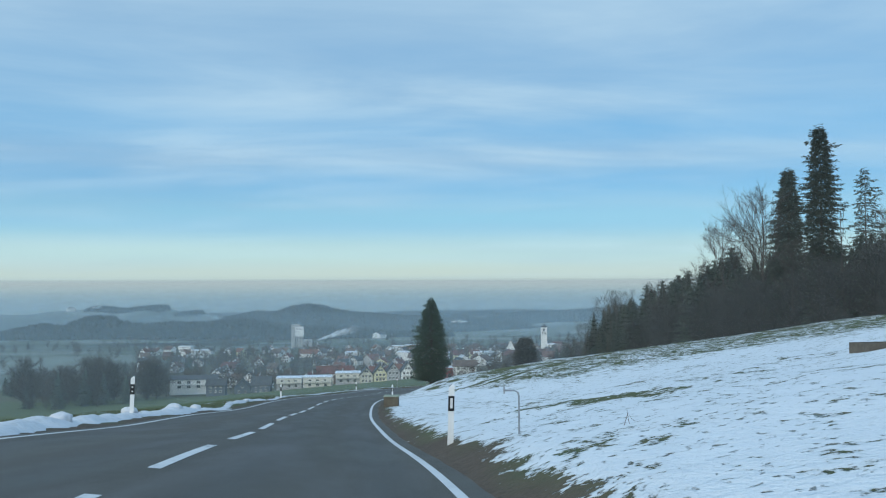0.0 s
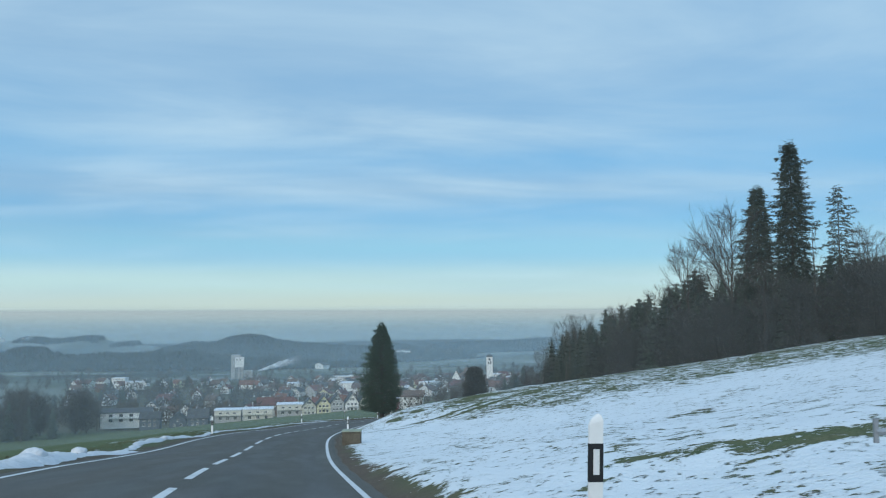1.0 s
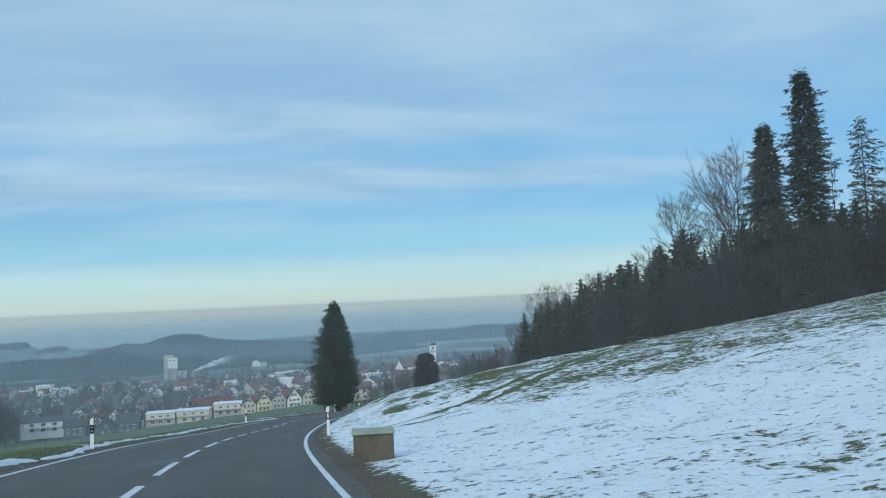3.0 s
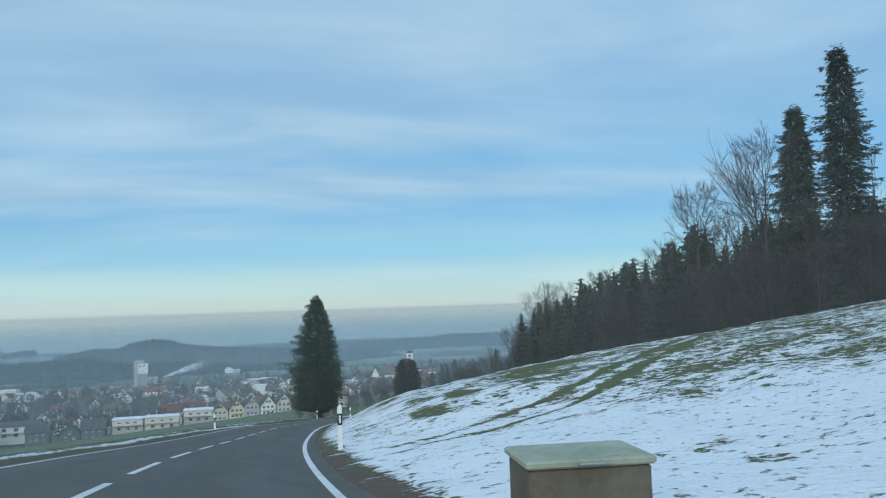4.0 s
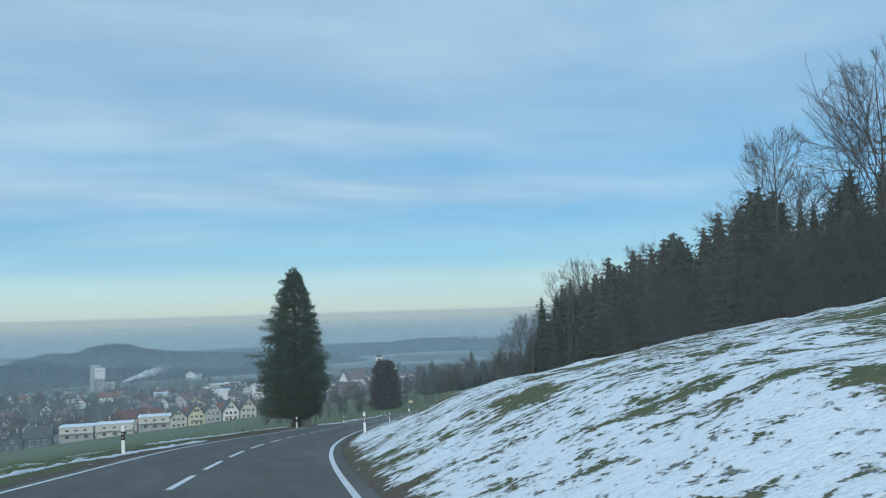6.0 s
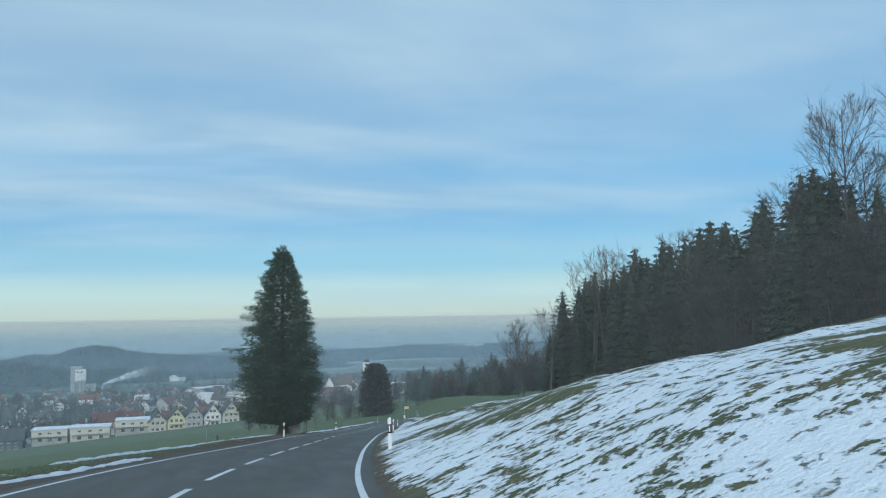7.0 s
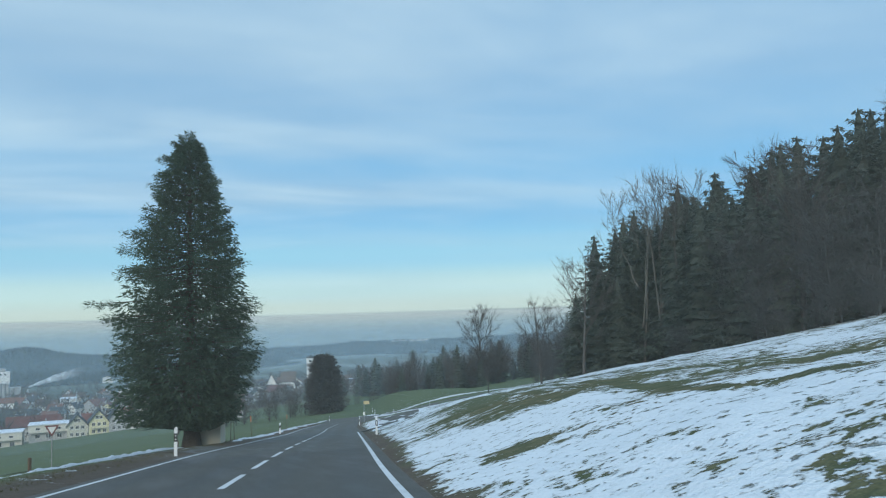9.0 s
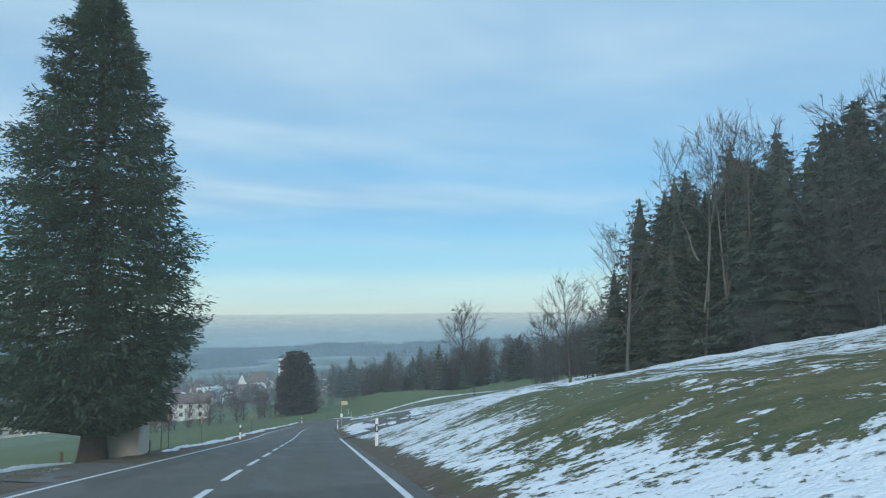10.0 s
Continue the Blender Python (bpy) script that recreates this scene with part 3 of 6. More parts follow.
def build_far():
    ring, n = [], 128
    for z in np.linspace(-220, HAZE_TOP, 8):
        for k in range(n):
            a = 2 * math.pi * k / n
            ring.append((4400 * math.cos(a), 60 + 4400 * math.sin(a), z))
    faces = [(r * n + k, r * n + (k + 1) % n, (r + 1) * n + (k + 1) % n, (r + 1) * n + k) for r in range(7) for k in range(n)]
    tagged(new("backdrop", mesh_from("backdrop", ring, faces, backdrop_material(), True)), "glowing backdrop painted as a grey-blue bank of haze along the horizon", "backdrop", kind="structure")
    # flat see-through sheets paint in the haze over the valley
    for y, thick, low, high in MISTS:
        w = 900 + y
        v = [(-w, y, -150), (w, y, -150), (w, y, high), (-w, y, high)]
        tagged(new("mist", mesh_from("mist", v, [(0, 1, 2, 3)], haze_sheet_material("mist", thick, low, high))), "thin bluish winter mist over the valley", "mist", kind="structure")
    # added sheet before the wood and across the road: paints a windscreen's pale veil
    line = np.array([(-900, 146), (-60, 146), (4, 147), (24, 152), (37, 157), (46, 153), (55, 139), (63, 121), (72, 100), (84, 75), (98, 48), (112, 20)], float)
    for _ in range(4):
        line = np.concatenate([line[:1], np.stack([0.75 * line[:-1] + 0.25 * line[1:], 0.25 * line[:-1] + 0.75 * line[1:]], 1).reshape(-1, 2), line[-1:]])
    n = len(line)
    v = [(x, y, z) for z in (-150, 34) for x, y in line]
    f = [(k, k + 1, n + k + 1, n + k) for k in range(n - 1)]
    tagged(new("mist", mesh_from("mist", v, f, haze_sheet_material("mist", 0.062, -8, 33, (0.46, 0.53, 0.535)), True)), "thin pale veil sheet added before the wood edge", "mist", kind="structure")


HAZE_TOP = 23.0
MISTS = [(318, 0.055, -45, 8), (412, 0.11, -50, 6), (720, 0.15, -70, -2), (1240, 0.12, -95, -12), (1780, 0.18, -110, -8), (2180, 0.25, -120, -6), (2560, 0.20, -125, -2), (3040, 0.30, -130, 5)]
build_far()

# ---- shapes ----
def thing(name, x, y, z, rz=0.0, label="", category="", group="", kind="", scale=1.0):
    ob = new(name)
    ob.empty_display_size = 0.2
    ob.matrix_basis = pose(x, y, z, 0, 0, rz) @ Matrix.Scale(scale, 4)
    return tagged(ob, label, category, group, kind)


class Build:
    """Collects boxes, prisms and tubes into one mesh."""

    def __init__(self):
        self.v, self.f, self.s = [], [], []

    def add(self, verts, faces, slot=0):
        n = len(self.v)
        self.v += [tuple(p) for p in verts]
        self.f += [tuple(n + i for i in q) for q in faces]
        self.s += [slot] * len(faces)
        return self

    def box(self, x0, x1, y0, y1, z0, z1, slot=0, chamfer=0.0):
        c = chamfer
        if not c:
            v = [(x, y, z) for z in (z0, z1) for x, y in ((x0, y0), (x1, y0), (x1, y1), (x0, y1))]
            return self.add(v, [(3, 2, 1, 0), (4, 5, 6, 7), (0, 1, 5, 4), (1, 2, 6, 5), (2, 3, 7, 6), (3, 0, 4, 7)], slot)
        rings = []
        for z, k in ((z0, c), (z0 + c, 0), (z1 - c, 0), (z1, c)):
            a, b, e, g = x0 + k, x1 - k, y0 + k, y1 - k
            rings.append([(a + c, e, z), (b - c, e, z), (b, e + c, z), (b, g - c, z), (b - c, g, z), (a + c, g, z), (a, g - c, z), (a, e + c, z)])
        v = [p for r in rings for p in r]
        f = [tuple(range(7, -1, -1)), tuple(range(24, 32))]
        f += [(r * 8 + i, r * 8 + (i + 1) % 8, r * 8 + 8 + (i + 1) % 8, r * 8 + 8 + i) for r in range(3) for i in range(8)]
        return self.add(v, f, slot)

    def tube(self, path, radii, sides=8, slot=0, cap=True):
        path = [Vector(p) for p in path]
        rows = []
        for i, p in enumerate(path):
            d = (path[min(i + 1, len(path) - 1)] - path[max(i - 1, 0)]).normalized()
            u = d.orthogonal().normalized() if abs(d.z) < 0.99 else Vector((1, 0, 0))
            w = d.cross(u)
            rows += [p + (u * math.cos(a) + w * math.sin(a)) * radii[i] for a in (2 * math.pi * k / sides for k in range(sides))]
        f = [(i * sides + k, i * sides + (k + 1) % sides, (i + 1) * sides + (k + 1) % sides, (i + 1) * sides + k) for i in range(len(path) - 1) for k in range(sides)]
        if cap:
            f += [tuple(range(sides - 1, -1, -1)), tuple(range(len(rows) - sides, len(rows)))]
        return self.add(rows, f, slot)

    def prism(self, outline, y0, y1, slot=0):
        """An outline in x and z, drawn out from y0 to y1."""
        n = len(outline)
        v = [(x, y0, z) for x, z in outline] + [(x, y1, z) for x, z in outline]
        f = [tuple(range(n)), tuple(range(2 * n - 1, n - 1, -1))] + [(k, k + n, (k + 1) % n + n, (k + 1) % n) for k in range(n)]
        return self.add(v, f, slot)

    def mesh(self, name, *mats, smooth=False):
        me = bpy.data.meshes.new(name)
        me.from_pydata(self.v, [], self.f)
        for m in mats:
            me.materials.append(m)
        me.polygons.foreach_set("material_index", self.s)
        if smooth:
            me.polygons.foreach_set("use_smooth", np.ones(len(me.polygons), bool))
        bm = bmesh.new()
        bm.from_mesh(me)
        bmesh.ops.recalc_face_normals(bm, faces=bm.faces)
        bm.to_mesh(me)
        bm.free()
        me.update()
        return me


# ---- roadside posts ----
def make_post():
    """A delineator: a white triangular-backed post with a slanting top, a black band and reflectors."""
    post = thing("delineator_post", 0, 0, 0)
    sec = [(-0.06, -0.035), (0.06, -0.035), (0.062, -0.01), (0.03, 0.055), (-0.03, 0.055), (-0.062, -0.01)]

    def stack(z0, z1, grow=0.0, top=False):
        b, k = Build(), 1 + grow
        rings = [(z0, 1.0), (z1, 1.0)] if not top else [(z0, 1.0), (z1 - 0.05, 1.0), (z1 - 0.012, 0.72), (z1, 0.35)]
        v = [(x * k * s, y * k * s, z - (0.0 if z == z0 else 0.25 * 0) + (0.02 * (x / 0.06) if top and z > z0 else 0)) for z, s in rings for x, y in sec]
        n = len(sec)
        f = [(r * n + i, r * n + (i + 1) % n, r * n + n + (i + 1) % n, r * n + n + i) for r in range(len(rings) - 1) for i in range(n)]
        f += [tuple(range(n - 1, -1, -1)), tuple(range(len(v) - n, len(v)))]
        return b.add(v, f)

    part("shaft", stack(-0.25, 0.47).mesh("shaft", WHITE_PLASTIC), post)
    band = part("band", stack(0.47, 0.78, 0.03).mesh("band", BLACK_FILM), post, "black reflective band")
    part("cap", stack(0.78, 1.0, 0.0, True).mesh("cap", WHITE_PLASTIC), post)
    return post, band


def reflectors(post, round_ones):
    b = Build()
    if round_ones:
        for z in (0.56, 0.69):
            ring = [(0.026 * math.cos(a), -0.044, z + 0.026 * math.sin(a)) for a in (2 * math.pi * k / 10 for k in range(10))]
            part("reflector", Build().add(ring + [(x, -0.030, q) for x, _, q in ring], [tuple(range(10))] + [(k, (k + 1) % 10, (k + 1) % 10 + 10, k + 10) for k in range(10)]).mesh("reflector", REFLECTOR), post, "round white reflector")
    else:
        part("reflector", b.box(-0.026, 0.026, -0.044, -0.030, 0.53, 0.735, 0).mesh("reflector", REFLECTOR), post, "upright white reflector")


POSTS_RIGHT = [(7.06, 10.7), (3.61, 63.6), (7.71, 114.1), (17.6, 166.9), (30.6, 233), (52.0, 298), (62.5, 306), (54.5, 327)]
POSTS_LEFT = [(-2.35, 19.1), (-4.64, 58.4), (-2.65, 102.5), (6.24, 151.0), (16.0, 200.6), (35.7, 285), (58, 345)]
for side, spots in ((0, POSTS_RIGHT), (1, POSTS_LEFT)):
    first = None
    for n, (x, y) in enumerate(spots):
        turn = -math.degrees(float(heading(y))) + (4 * math.sin(n * 2.4))
        m = pose(x, y, ground_z(x, y) + (0.2 if n < (1 if side else 2) else 0.06), 1.2 * math.sin(n * 3.1), 1.5 * math.cos(n * 1.7), turn)
        if first is None:
            first, band = make_post()
            reflectors(band, bool(side))
            tagged(first, "white plastic roadside post with black band and " + ("two round reflectors" if side else "upright reflector"), "delineator post", "posts along the road")
            first.matrix_basis = m
        else:
            copy_thing(first, m)

# ---- trees ----
def sprays(origin, along, side, up, length, width):
    """Lozenge-shaped sprays: arrays of centres and axes, as quads."""
    a = origin - along * (length * 0.15)[:, None]
    b = origin + along * (length * 0.38)[:, None] + side * (width * 0.5)[:, None]
    c = origin + along * length[:, None] - up * (length * 0.12)[:, None]
    d = origin + along * (length * 0.38)[:, None] - side * (width * 0.5)[:, None]
    v = np.stack([a, b, c, d], 1).reshape(-1, 3)
    return v, np.arange(len(v)).reshape(-1, 4)


def unit(v):
    return v / np.maximum(np.linalg.norm(v, axis=1, keepdims=True), 1e-9)


def frond_conifer(name, height, profile, boughs, seed, leaf, bark, spacing=0.25, step_leaf=0.08, size=(0.16, 0.27), slim=(0.30, 0.46), sag=(-0.18, -0.15, 0.18), top_rise=0.3, inner=0.3, side=0.34, core=0, core_size=(0.3, 0.5), core_reach=0.6, mass=0.0, foot=0.0, trunk=0.018, whorls=0, lumps=0.14, ragged=(0.78, 1.06), tips=1.0, droop=0.22, stems=0.9, tumble=0.5, deep=1.0, wild=0.14, puffs=0):
    """A conifer: a tapered trunk, boughs that carry flat fans of branchlets, and small sprays along each branchlet.
    profile: rows of (share of the height, reach towards -x, reach towards +x)."""
    rng = np.random.default_rng(seed)
    pf = np.array(profile)
    tree = thing(name, 0, 0, 0)
    b = Build()
    r0 = height * trunk
    zs = [-0.3, 0.15, 0.8, height * 0.3, height * 0.6, height * 0.85, height * 0.985]
    b.tube([(0.03 * math.sin(z), 0.05 * math.sin(z * 0.7), z) for z in zs], [r0 * k for k in (1.6, 1.3, 1.05, 0.62, 0.36, 0.16, 0.03)], 10)
    lo, hi = pf[0, 0], pf[-1, 0]
    u = (np.arange(boughs) + rng.random(boughs)) / boughs
    if whorls:
        u = np.clip((np.floor(u * whorls) + 0.5 + rng.normal(0, 0.13, boughs)) / whorls, 0, 1)
    share = np.clip(lo + (hi - lo) * u ** 0.92, lo, hi)
    az = np.arange(boughs) * 2.39996 + rng.normal(0, 0.4, boughs)
    west = (1 - np.cos(az)) / 2
    reach = np.interp(share, pf[:, 0], pf[:, 1]) * west + np.interp(share, pf[:, 0], pf[:, 2]) * (1 - west)
    reach = reach * (1 + lumps * lattice(np.cos(az) * 1.8 + 9, share * height * 0.55 + np.sin(az) * 1.8, 1.0, seed)) * rng.uniform(*ragged, boughs)
    S, D, L, Q, ends = [], [], [], [], []
    for k in range(boughs):
        R = max(reach[k], 0.05)
        out = np.array([math.cos(az[k]), math.sin(az[k]), 0.0])
        lat = np.array([-out[1], out[0], 0.0])
        n = max(2, int(R * (1 - inner) / spacing))
        t = inner + (1 - inner) * (np.arange(n) + rng.random(n)) / n
        rise = top_rise * max(0.0, (share[k] - 0.55) / 0.45) + rng.normal(0, 0.06)

        def at(v):
            v = np.asarray(v, float)
            q = out * (v * R)[:, None] + lat * (0.06 * R * np.sin(v * 5 + k))[:, None]
            q[:, 2] = share[k] * height + R * ((sag[0] + rise) * v + sag[1] * v**2 + sag[2] * v**4)
            return q

        if R > stems:
            b.tube([tuple(q) for q in at([0.0, 0.5, 0.97])], [0.012 * R + 0.012, 0.008 * R + 0.008, 0.006], 4, 0, False)
        if puffs:
            many = max(6, int(puffs * min(1.0, R / 2.5)))
            ball = unit(rng.normal(0, 1, (many, 3))) * (rng.random(many) ** 0.5 * np.clip(0.15 * R, 0.16, 0.5) * rng.uniform(0.7, 1.3))[:, None] * [1, 1, 0.75]
            ends.append((at(rng.uniform(0.66, 0.98, many)) + ball, unit(ball) * 0.7 + out))
        line = at(t)
        for w in (-1, 1):
            S.append(line + rng.normal(0, 0.02, line.shape))
            d = out * 0.62 + lat * (w * rng.uniform(0.45, 1.0, n))[:, None] + np.array([0, 0, -droop]) + rng.normal(0, wild, (n, 3))
            D.append(unit(d))
            L.append((side * R * (1.12 - t) + 0.16) * rng.uniform(0.7, 1.25, n))
        S.append(at(np.array([0.82])))
        D.append(unit((out + np.array([0, 0, rng.normal(0.0, 0.15)]))[None]))
        L.append(np.array([0.22 * R + 0.12]) * tips)
        Q.append(np.full(2 * n + 1, min(1.0, 0.36 + 0.5 * R)))
    S, D, L, Q = np.concatenate(S), np.concatenate(D), np.concatenate(L), np.concatenate(Q)
    many = np.maximum(2, np.ceil(L / step_leaf)).astype(int)
    first = np.repeat(np.cumsum(many) - many, many)
    order = (np.arange(many.sum()) - first + rng.random(many.sum())) / np.repeat(many, many)
    S, D, L, Q = (np.repeat(q, many, 0) for q in (S, D, L, Q))
    lat = unit(np.cross(D, np.array([0, 0, 1.0])))
    P = S + D * (L * order)[:, None] + np.array([0, 0, -1.0]) * (0.12 * L * order**2)[:, None]
    A = unit(D + lat * (rng.choice([-1, 1], len(D)) * rng.uniform(0.15, 0.9, len(D)))[:, None] + np.stack([np.zeros(len(D)), np.zeros(len(D)), rng.normal(-0.08, 0.22, len(D))], 1))
    n = rng.uniform(*size, len(P)) * (1.1 - 0.35 * order) * Q
    if puffs:
        more = np.concatenate([e[0] for e in ends])
        P, A = np.concatenate([P, more]), np.concatenate([A, unit(np.concatenate([e[1] for e in ends]) + rng.normal(0, 0.3, more.shape))])
        n = np.concatenate([n, rng.uniform(*size, len(more)) * 0.9])
    if core:
        v = lo + (hi - lo) * 0.97 * rng.random(core) ** deep
        ang = rng.uniform(0, 6.283, core)
        w = (1 - np.cos(ang)) / 2
        rad = rng.random(core) ** 0.6 * core_reach * (np.interp(v, pf[:, 0], pf[:, 1]) * w + np.interp(v, pf[:, 0], pf[:, 2]) * (1 - w))
        P = np.concatenate([P, np.stack([np.cos(ang) * rad, np.sin(ang) * rad, v * height - 0.12 * rad], 1)])
        A = np.concatenate([A, unit(np.stack([np.cos(ang), np.sin(ang), rng.normal(-0.2, 0.3, core)], 1) + rng.normal(0, 0.35, (core, 3)))])
        n = np.concatenate([n, rng.uniform(*core_size, core)])
    W = unit(np.cross(A, unit(np.array([0, 0, 1.0]) + rng.normal(0, tumble, A.shape))))
    v, f = sprays(P, A, W, np.cross(W, A), n, n * rng.uniform(*slim, len(n)))
    v[:, 2] = np.maximum(v[:, 2], foot + 0.2 * np.sin(v[:, 0] * 1.3 + v[:, 1]))
    f = f.tolist()
    if mass:
        # the closed inner foliage
        rings, m = 30, 9
        base = len(v)
        hs = np.linspace(lo, hi, rings)
        ring = []
        for i, h in enumerate(hs):
            a = np.arange(m) * 2 * np.pi / m + 0.3 * i
            r = mass * np.interp(h, pf[:, 0], pf[:, 1:].mean(1)) * rng.uniform(0.75, 1.2, m) * (1.25 if i % 2 else 0.8)
            ring.append(np.stack([np.cos(a) * r, np.sin(a) * r, h * height + rng.normal(0, 0.02 * height / rings, m) - 0.3 * r], 1))
        v = np.concatenate([v, *ring])
        f += [(base + i * m + k, base + i * m + (k + 1) % m, base + (i + 1) * m + (k + 1) % m, base + (i + 1) * m + k) for i in range(rings - 1) for k in range(m)]
    part("trunk", b.mesh("trunk", bark, smooth=True), tree, "tapered brown trunk with boughs")
    part("crown", mesh_from("crown", v, f, leaf), tree, "dense dark green needle sprays")
    return tree


def blades(base, along, length, width, rng):
    """Slim tapering blades, one triangle each."""
    w = unit(np.cross(along, rng.normal(0, 1, along.shape))) * width[:, None]
    v = np.stack([base - w, base + w, base + along * length[:, None]], 1).reshape(-1, 3)
    return v, np.arange(len(v)).reshape(-1, 3)


def crown_tree(name, height, seed, low, wide, limbs, subs, twigs, material, thick=0.011, centre=0.62, arch=0.5, up=0.35, stems=1, splay=0.1, fine=4, twig=0.022, offset=0.0):
    """A leafless broadleaf tree: stems, arching limbs inside a rounded crown, branches off them, and fine twigs off those."""
    rng = np.random.default_rng(seed)
    tree = thing(name, 0, 0, 0)
    wood = Build()
    half = max(1.0 - centre, centre - low) * height

    def room(h):
        return wide * height * math.sqrt(max(0.03, 1 - ((h - centre * height) / half) ** 2))

    def bez(a, b, c, t):
        t = np.asarray(t, float)[:, None]
        return (1 - t) ** 2 * a + 2 * t * (1 - t) * b + t**2 * c

    P, A, N, W = [], [], [], []
    lines = []
    for q in range(stems):
        a0 = q * 6.283 / stems + rng.uniform(0, 1.5)
        lean = np.array([math.cos(a0), math.sin(a0), 0]) * splay * height * (stems > 1) + rng.normal(0, 0.012 * height, 3) * [1, 1, 0]
        top = np.array([0, 0, height * rng.uniform(0.86, 0.97)]) + lean * 1.4 + np.array([offset * height, 0, 0])
        foot = np.array([0, 0, -0.25]) if stems < 2 or q == 0 else np.array([0, 0, low * height * rng.uniform(0.25, 0.8)])
        knee = np.array([0, 0, height * 0.45]) + lean * 0.5
        tt = np.linspace(0, 1, 9)
        pts = bez(foot, knee, top, tt) + np.concatenate([[[0, 0, 0]], rng.normal(0, 0.0028 * height, (8, 3)) * [1, 1, 0]])
        r = height * thick * (1.0 if stems == 1 or q == 0 else 0.7)
        wood.tube([tuple(x) for x in pts], [r * (1.35, 1.05, 0.92, 0.8, 0.66, 0.5, 0.34, 0.2, 0.07)[i] for i in range(9)], 7, 0, False)
        mine = limbs // stems
        for k in range(mine):
            h = low + (0.90 - low) * (k + rng.random()) / mine
            i = min(int(np.searchsorted(pts[:, 2], h * height)), 8)
            base = pts[max(i - 1, 0)] + (pts[i] - pts[max(i - 1, 0)]) * rng.random()
            az = k * 2.39996 + rng.normal(0, 0.4) + q
            ht = base[2] + (height - base[2]) * rng.uniform(0.12, 0.82)
            rr = room(ht) * rng.uniform(0.7, 1.08)
            tip = np.array([math.cos(az) * rr + lean[0] * 0.8 + offset * ht, math.sin(az) * rr + lean[1] * 0.8, ht])
            mid = base + (tip - base) * [0.62, 0.62, 1 - arch]
            tl = np.linspace(0, 1, 7)
            lp = bez(base, mid, tip, tl) + np.concatenate([[[0, 0, 0]], rng.normal(0, 0.004 * height, (6, 3))])
            lr = r * 0.42 * (1.1 - h)
            wood.tube([tuple(x) for x in lp], [lr * (1, 0.85, 0.7, 0.55, 0.42, 0.3, 0.15)[i] for i in range(7)], 4, 0, False)
            lines.append((lp, float(np.linalg.norm(tip - base))))
        lines.append((pts[4:], height * 0.3))
    for lp, long in lines:
        m = len(lp) - 1
        for k in range(subs):
            t = 0.22 + 0.78 * (k + rng.random()) / subs
            i = min(int(t * m), m - 1)
            at = lp[i] + (lp[i + 1] - lp[i]) * (t * m - i)
            d = lp[i + 1] - lp[i]
            d = d / np.linalg.norm(d)
            e = d + rng.normal(0, 0.42, 3) + np.array([0, 0, up * 0.6])
            e = e / np.linalg.norm(e)
            n = long * rng.uniform(0.30, 0.60) * (1.1 - 0.5 * t)
            end = at + e * n + np.array([0, 0, 0.10 * n])
            half_way = at + e * n * 0.5 + rng.normal(0, 0.03 * n, 3)
            r = max(twig * 1.1, 0.010 * n)
            wood.tube([tuple(at), tuple(half_way), tuple(end)], [r, r * 0.7, r * 0.25], 3, 0, False)
            g = rng.uniform(0.12, 1.0, twigs)
            P.append(at + (end - at) * g[:, None])
            A.append(unit(e + rng.normal(0, 0.38, (twigs, 3)) + np.array([0, 0, up * 0.3])))
            N.append(n * rng.uniform(0.30, 0.65, twigs) * (1.1 - 0.4 * g) + 0.1)
            W.append(np.full(twigs, twig * 0.75))
    p, a, n = np.concatenate(P), np.concatenate(A), np.concatenate(N)
    for q in range(fine):
        g = rng.uniform(0.15, 0.95, len(p))
        P.append(p + a * (n * g)[:, None])
        A.append(unit(a + rng.normal(0, 0.42, a.shape) + np.array([0, 0, up * 0.2])))
        N.append(n * rng.uniform(0.35, 0.6, len(p)))
        W.append(np.full(len(p), twig * 0.5))
    v, f = blades(np.concatenate(P), np.concatenate(A), np.concatenate(N), np.concatenate(W), rng)
    part("trunk", wood.mesh("trunk", material, smooth=True), tree, "bare grey trunk and branching limbs")
    part("crown", mesh_from("crown", v, f, material), tree, "leafless fan of fine twigs")
    return tree


